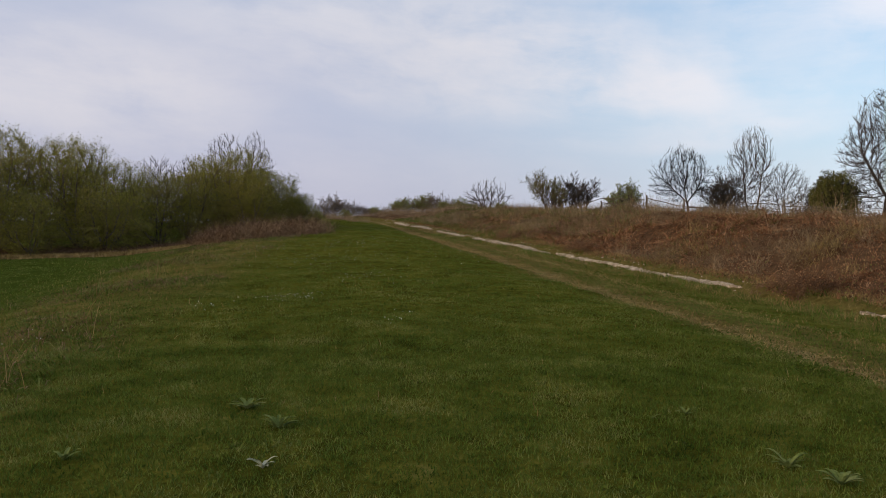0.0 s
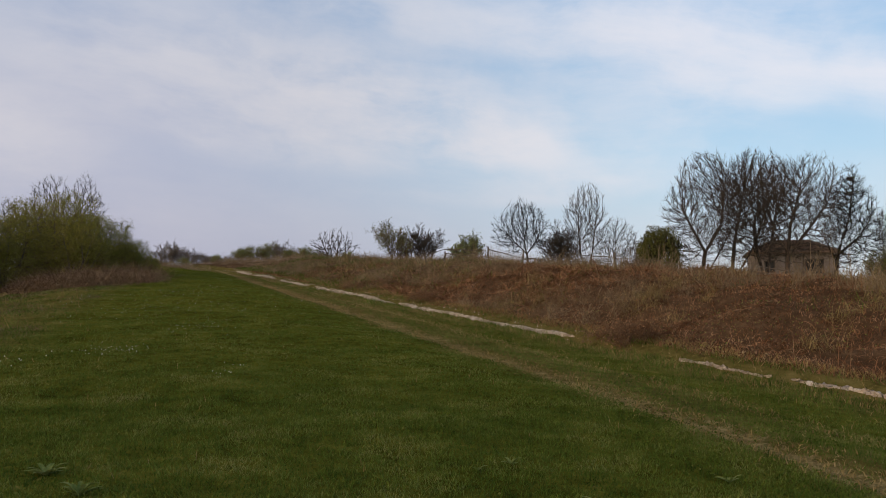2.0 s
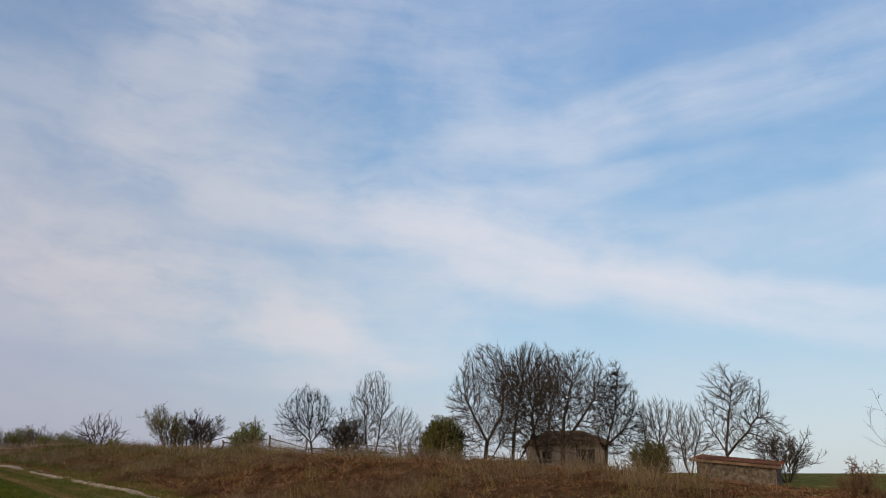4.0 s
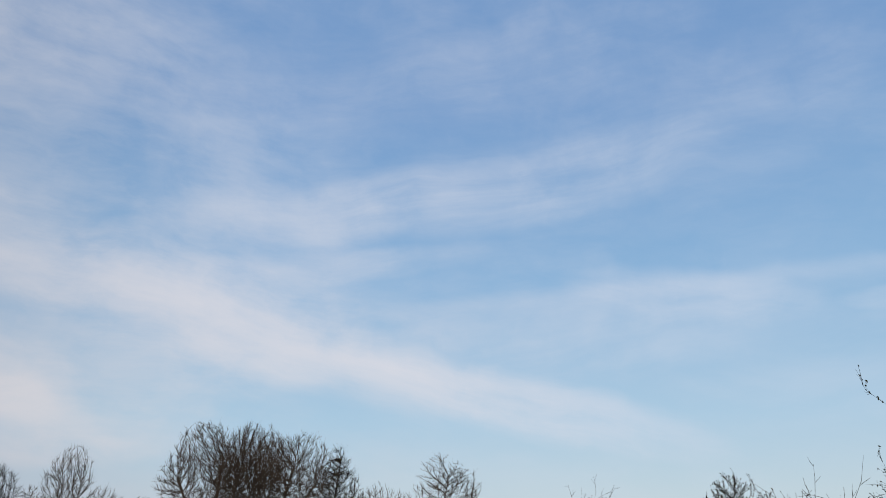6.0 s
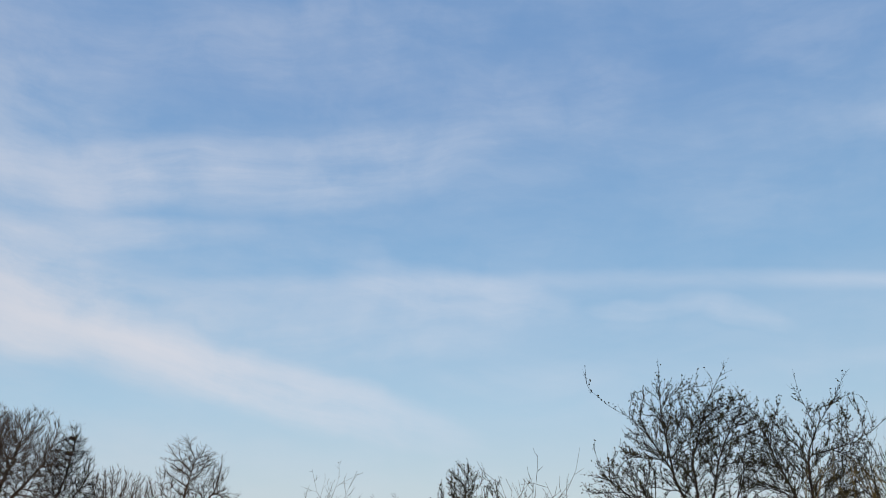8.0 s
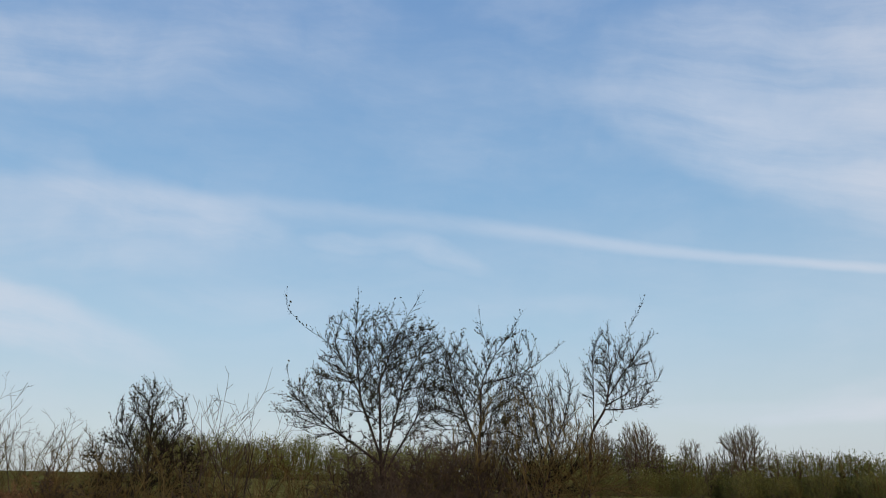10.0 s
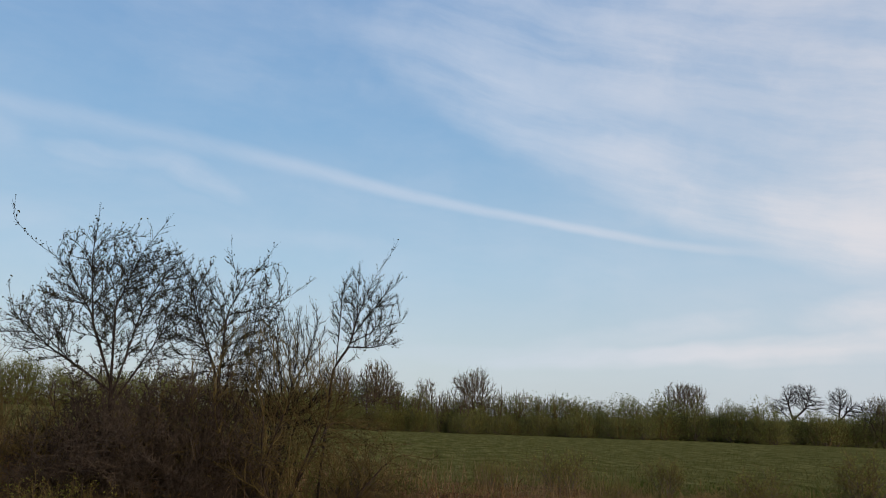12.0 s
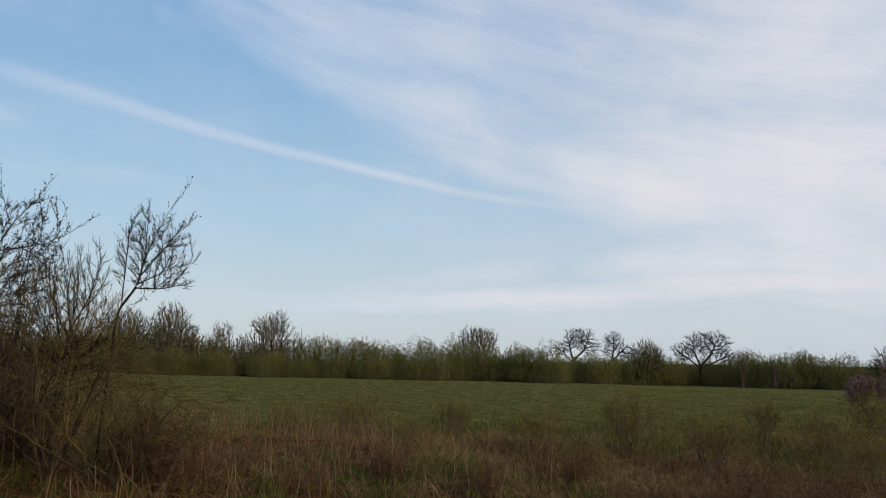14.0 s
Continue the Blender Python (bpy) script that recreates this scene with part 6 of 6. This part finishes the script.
def verge():
    """Rough green grass between the wheel track and the chalk."""
    r = np.random.RandomState(131)
    x, y = bank_places(r, 30000, -1.5, 0.5, 3, 40)
    q = x - strip_x(y)
    ok = ((q < -0.22) | (q > 0.18) | (r.rand(len(x)) < 0.12)) & (r.rand(len(x)) < ease(x - strip_x(y), -1.5, -0.5) * (0.35 + 0.65 * (waves(x, y, 2.2, 132) > -0.1)))
    blades("verge_green", x[ok], y[ok], 0.13, 0.0075, 0.8, 133, GRASS, "rough green grass along the foot of the bank", "grass", segs=2, uneven=0.7)


def bramble_clump(x, y, wide, seed):
    """A tangle of arching brown canes."""
    t = thing("bramble_clump", Matrix.Translation((x, y, float(height(x, y)) - 0.03)), "tangled brown bramble clump overhanging the chalk edge", "bramble", "bramble clumps on the bank")
    w = Wood(seed, ((5, 7), (4, 6), (2, 3)), ((0.5, 0.8), (0.4, 0.6), (0.3, 0.5)), ((30, 70), (30, 70)), (0.25, 0.25, 0.25), (-0.7, -0.4, 0.0), (0.15, 0.12, 0.1), 0.004, 1.0, 0.2)
    for i in range(22):
        a = w.r.uniform(0, 6.28)
        w.limb(Vector((math.cos(a), math.sin(a), 0)) * w.r.uniform(0, wide * 0.5), Vector((math.cos(a) * 0.8, math.sin(a) * 0.8, 1)).normalized(), wide * w.r.uniform(0.6, 1.1), 0.008, 0)
    canes, twigs = w.meshes("bramble_clump")
    c = hang("tangle", canes, BRAMBLE, t)
    hang("undergrowth", twigs, BRAMBLE, c)
    hang("foliage", w.leaf_mesh("foliage", 1, 0.03, 0.03, seed, 0.25), BRACKEN, c)


def field_cover():
    r = np.random.RandomState(51)
    n = 90000
    a, d = np.radians(r.uniform(60, 146, n)), 17 + 80 * r.rand(n) ** 1.6
    x, y = d * np.sin(a), d * np.cos(a)
    ok = x - strip_x(y) > 10
    blades("field_grass", x[ok], y[ok], 0.13, 0.035, 0.8, 52, FIELD_GRASS, "short green crop of the open field", "grass", segs=1)


def brambles():
    """The grey-brown mound of brambles at the foot of the thicket."""
    r = np.random.RandomState(61)
    n = 2200
    a, d = np.radians(r.uniform(-16.2, -6.9, n)), r.uniform(30.5, 40.0, n)
    x, y = d * np.sin(a), d * np.cos(a)
    keep = r.rand(n) < ease(-2.4 - 0.1 * y - x, -1.0, 1.0) * ease(d, 31, 33) * (0.35 + 0.65 * (waves(x, y, 1.1, 65) > -0.2))
    x, y = x[keep], y[keep]
    pale = r.rand(len(x)) < 0.3 + 0.4 * (waves(x, y, 0.9, 66) > 0.1)
    clumps("bramble_mound", x[~pale], y[~pale], 40, 0.34, 0.72, 0.010, 1.5, 1.1, 62, BRAMBLE, "grey-brown dead brambles at the foot of the bushes", "brambles")
    clumps("bramble_mound", x[pale], y[pale], 36, 0.34, 0.66, 0.011, 1.5, 1.1, 67, DRY, "pale dead grass tangled through the brambles", "brambles")
    # narrow pale edge between the lower field and the thicket
    n = 9000
    a = np.radians(r.uniform(-36, -17.2, n))
    d = 32.6 + r.normal(0, 0.35, n)
    blades("field_edge", d * np.sin(a), d * np.cos(a), 0.16, 0.03, 1.2, 63, STRAW, "pale dry grass along the edge of the lower field", "grass", segs=2)
    n = 1500
    a, d = np.radians(r.uniform(-36, -14, n)), r.uniform(33.4, 36.8, n)
    clumps("thicket_litter", d * np.sin(a), d * np.cos(a), 30, 0.3, 0.42, 0.011, 1.3, 1.1, 64, BRAMBLE, "brown dead growth under the thicket", "litter")


def crest():
    """Rough growth along the crest of the ridge."""
    r = np.random.RandomState(141)
    n = 1500
    a, d = np.radians(r.uniform(-10.5, 6.0, n)), r.uniform(52, 90, n)
    x, y = d * np.sin(a), d * np.cos(a)
    q = x - strip_x(y)
    ok = (np.abs(q + 0.4) > 1.4) & (r.rand(n) < 0.3 + 0.7 * ease(d, 58, 66))
    clumps("crest_grass", x[ok], y[ok], 34, 0.35, 0.55, 0.016, 1.7, 1.1, 142, DRY, "rough dead grass along the crest of the ridge", "grass", segs=3)


def herbs():
    """Small broad-leaved plants in the turf, in patches."""
    r = np.random.RandomState(91)
    x, y, q = scatter(92, 110000, -33, 44, 2.8, 20, 0.5)
    x, y = clumpy(x, y, q, 1.9, -0.5, 0.9, 93)
    ok = x - strip_x(y) < -0.3
    x, y = x[ok], y[ok]
    pts = np.stack([x, y, height(x, y) + r.uniform(0.01, 0.04, len(x))], 1)
    me = leaf_cloud("turf_herbs", pts, 0.019, r, 0.7)
    me.materials.append(HERB)
    tagged(new("turf_herbs", me), "clover and small weeds spread through the turf", "weeds", kind="stuff")


def weed(name, az, r, spread, material, label, seed, n=15, group=""):
    """A rosette of broad pointed leaves."""
    x, y, z = polar(az, r)
    t = thing(name, Matrix.Translation((x, y, z)), label, "weed", group)
    rng = random.Random(seed)
    for i in range(n):
        a = 2.4 * i + rng.uniform(-0.3, 0.3)
        l, w, up = spread * rng.uniform(0.45, 1.1), spread * rng.uniform(0.14, 0.24), rng.uniform(0.5, 1.7)
        d, s = Vector((math.cos(a), math.sin(a), 0)), Vector((-math.sin(a), math.cos(a), 0))
        bm = bmesh.new()
        rows = []
        for k in range(6):
            f = k / 5
            c = d * (l * f) + Vector((0, 0, l * up * (f - 0.55 * f * f)))
            ww = w * math.sin(math.pi * min(1, 0.12 + 0.88 * f)) * 0.5 + 0.003
            rows.append((bm.verts.new(c - s * ww + Vector((0, 0, ww * 0.5))), bm.verts.new(c), bm.verts.new(c + s * ww + Vector((0, 0, ww * 0.5)))))
        for k in range(5):
            for j in range(2):
                bm.faces.new((rows[k][j], rows[k][j + 1], rows[k + 1][j + 1], rows[k + 1][j]))
        part("leaf", bm, material, t)
    return t


def flowers():
    """Patches of small white flowers on short stems."""
    r = np.random.RandomState(71)
    spots = ((-10.7, 11.7, 0.35, 46), (-8.9, 18.5, 1.2, 90), (-5.7, 14.5, 0.5, 34), (-15.9, 11.5, 0.25, 16), (-3.3, 9.6, 0.25, 12), (-3.5, 19, 1.6, 60), (-9.5, 12.2, 0.4, 12), (-27.5, 9.5, 0.4, 8), (-6, 25, 2.0, 110), (-12, 24, 1.5, 70))
    pts = []
    for az, d, s, n in spots:
        x, y, z = polar(az, d)
        pts.append(np.stack([x + r.normal(0, s * 0.6, n), y + r.normal(0, s, n)], 1))
    p = np.concatenate(pts)
    z = height(p[:, 0], p[:, 1]) + r.uniform(0.05, 0.10, len(p))
    me = leaf_cloud("white_flowers", np.stack([p[:, 0], p[:, 1], z], 1), 0.016, r, 0.9)
    me.materials.append(PETAL)
    tagged(new("white_flowers", me), "small white flowers scattered in the meadow", "flowers", kind="stuff")


def chalk_edge(y0, y1, seed):
    """A stretch of bare chalk rubble, broken and uneven, at the foot of the bank."""
    r = np.random.RandomState(seed)
    ys = np.arange(y0, y1, 0.05)
    n = len(ys)
    k = 9
    f = np.linspace(-1, 1, k)
    ends = np.minimum(ease(ys, y0, y0 + 0.5), ease(ys, y1, y1 - 0.5))
    half = (0.070 + 0.0020 * ys) * (0.62 + 0.38 * ease(ys, 13, 17)) * (0.75 + 0.35 * waves(ys, ys * 0.3, 2.1, seed) + 0.25 * waves(ys, ys, 6.0, seed + 1)).clip(0.25, 1.5) * (0.15 + 0.85 * ends)
    mid = strip_x(ys) - 0.03 + 0.05 * waves(ys, ys, 1.7, seed + 2)
    X = mid[:, None] + half[:, None] * f[None] + r.normal(0, 0.012, (n, k))
    Y = np.repeat(ys[:, None], k, 1) + r.normal(0, 0.012, (n, k))
    Z = height(X, Y) + 0.05 * (1 - f[None] ** 4) + r.normal(0, 0.014, (n, k)) - 0.012
    i = np.arange(n * k).reshape(n, k)
    quads = np.stack([i[:-1, :-1], i[:-1, 1:], i[1:, 1:], i[1:, :-1]], -1).reshape(-1, 4)
    me = np_mesh("chalk_edge", np.stack([X, Y, Z], -1).reshape(-1, 3), quads)
    me.materials.append(CHALK)
    tagged(new("chalk_edge", me), "bare pale chalk rubble along the foot of the bank", "chalk edge", kind="structure")


def chalk_stones():
    r = np.random.RandomState(81)
    n = 900
    y = 16 + 45 * r.rand(n) ** 0.9
    x = strip_x(y) + r.normal(0, 0.25, n)
    z = height(x, y)
    s = r.uniform(0.008, 0.032, n)
    unit = np.array([(1, 0, 0), (0, 1, 0), (-1, 0, 0), (0, -1, 0), (0, 0, 0.7), (0, 0, -0.6)])
    co = (unit[None] * s[:, None, None] * r.uniform(0.6, 1.3, (n, 6, 1)) + np.stack([x, y, z + s * 0.2], 1)[:, None]).reshape(-1, 3)
    f = np.array([(0, 1, 4), (1, 2, 4), (2, 3, 4), (3, 0, 4), (1, 0, 5), (2, 1, 5), (3, 2, 5), (0, 3, 5)])
    me = np_mesh("chalk_stones", co, (f[None] + (np.arange(n) * 6)[:, None, None]).reshape(-1, 3))
    me.materials.append(CHALK)
    tagged(new("chalk_stones", me), "small chalk stones strewn at the foot of the bank", "stones", kind="stuff")


for i, (a, b) in enumerate(((9.4, 11.2), (11.5, 13.6), (16.9, 27.0), (27.3, 36.0), (37.5, 43.5), (45.0, 51.0), (52.0, 57.0))):
    chalk_edge(a, b, 200 + 5 * i)
for i, (x, y, w) in enumerate(((6.85, 15.4, 0.55), (6.75, 16.2, 0.5), (4.5, 26.6, 0.45), (2.8, 33.5, 0.5))):
    bramble_clump(x, y, w, 300 + i)
lawn()
shoulder()
bank_cover()
verge()
field_cover()
brambles()
crest()
herbs()
flowers()
chalk_stones()
ROS = "broad-leaved weeds in the meadow"
weed("dock_weed", -13.4, 6.0, 0.14, DOCK, "green broad-leaved weed rosette in the grass", 1, group=ROS)
weed("dock_weed", -11.3, 5.4, 0.12, DOCK, "dark green weed rosette in the grass", 2, group=ROS)
weed("downy_weed", -12.4, 4.65, 0.085, DOCK_PALE, "pale silvery downy weed in the grass", 3, 13, group=ROS)
weed("dock_weed", 16.5, 5.9, 0.09, DOCK, "small green weed rosette in the grass", 4, 7, group=ROS)
weed("dock_weed", 14.3, 5.7, 0.07, DOCK, "small green weed rosette in the grass", 9, 6, group=ROS)
weed("dock_weed", 22.8, 5.0, 0.12, DOCK, "green broad-leaved weed rosette in the grass", 5, group=ROS)
weed("dock_weed", 25.9, 4.8, 0.12, DOCK, "green broad-leaved weed rosette in the grass", 6, group=ROS)
weed("downy_weed", 32.4, 5.4, 0.10, DOCK_PALE, "pale silvery downy weed in the grass", 7, 9, group=ROS)
weed("dock_weed", 30.5, 6.0, 0.10, DOCK, "small green weed rosette in the grass", 10, 8, group=ROS)
weed("dock_weed", -24.8, 5.2, 0.11, DOCK, "small green weed rosette in the grass", 8, 7, group=ROS)
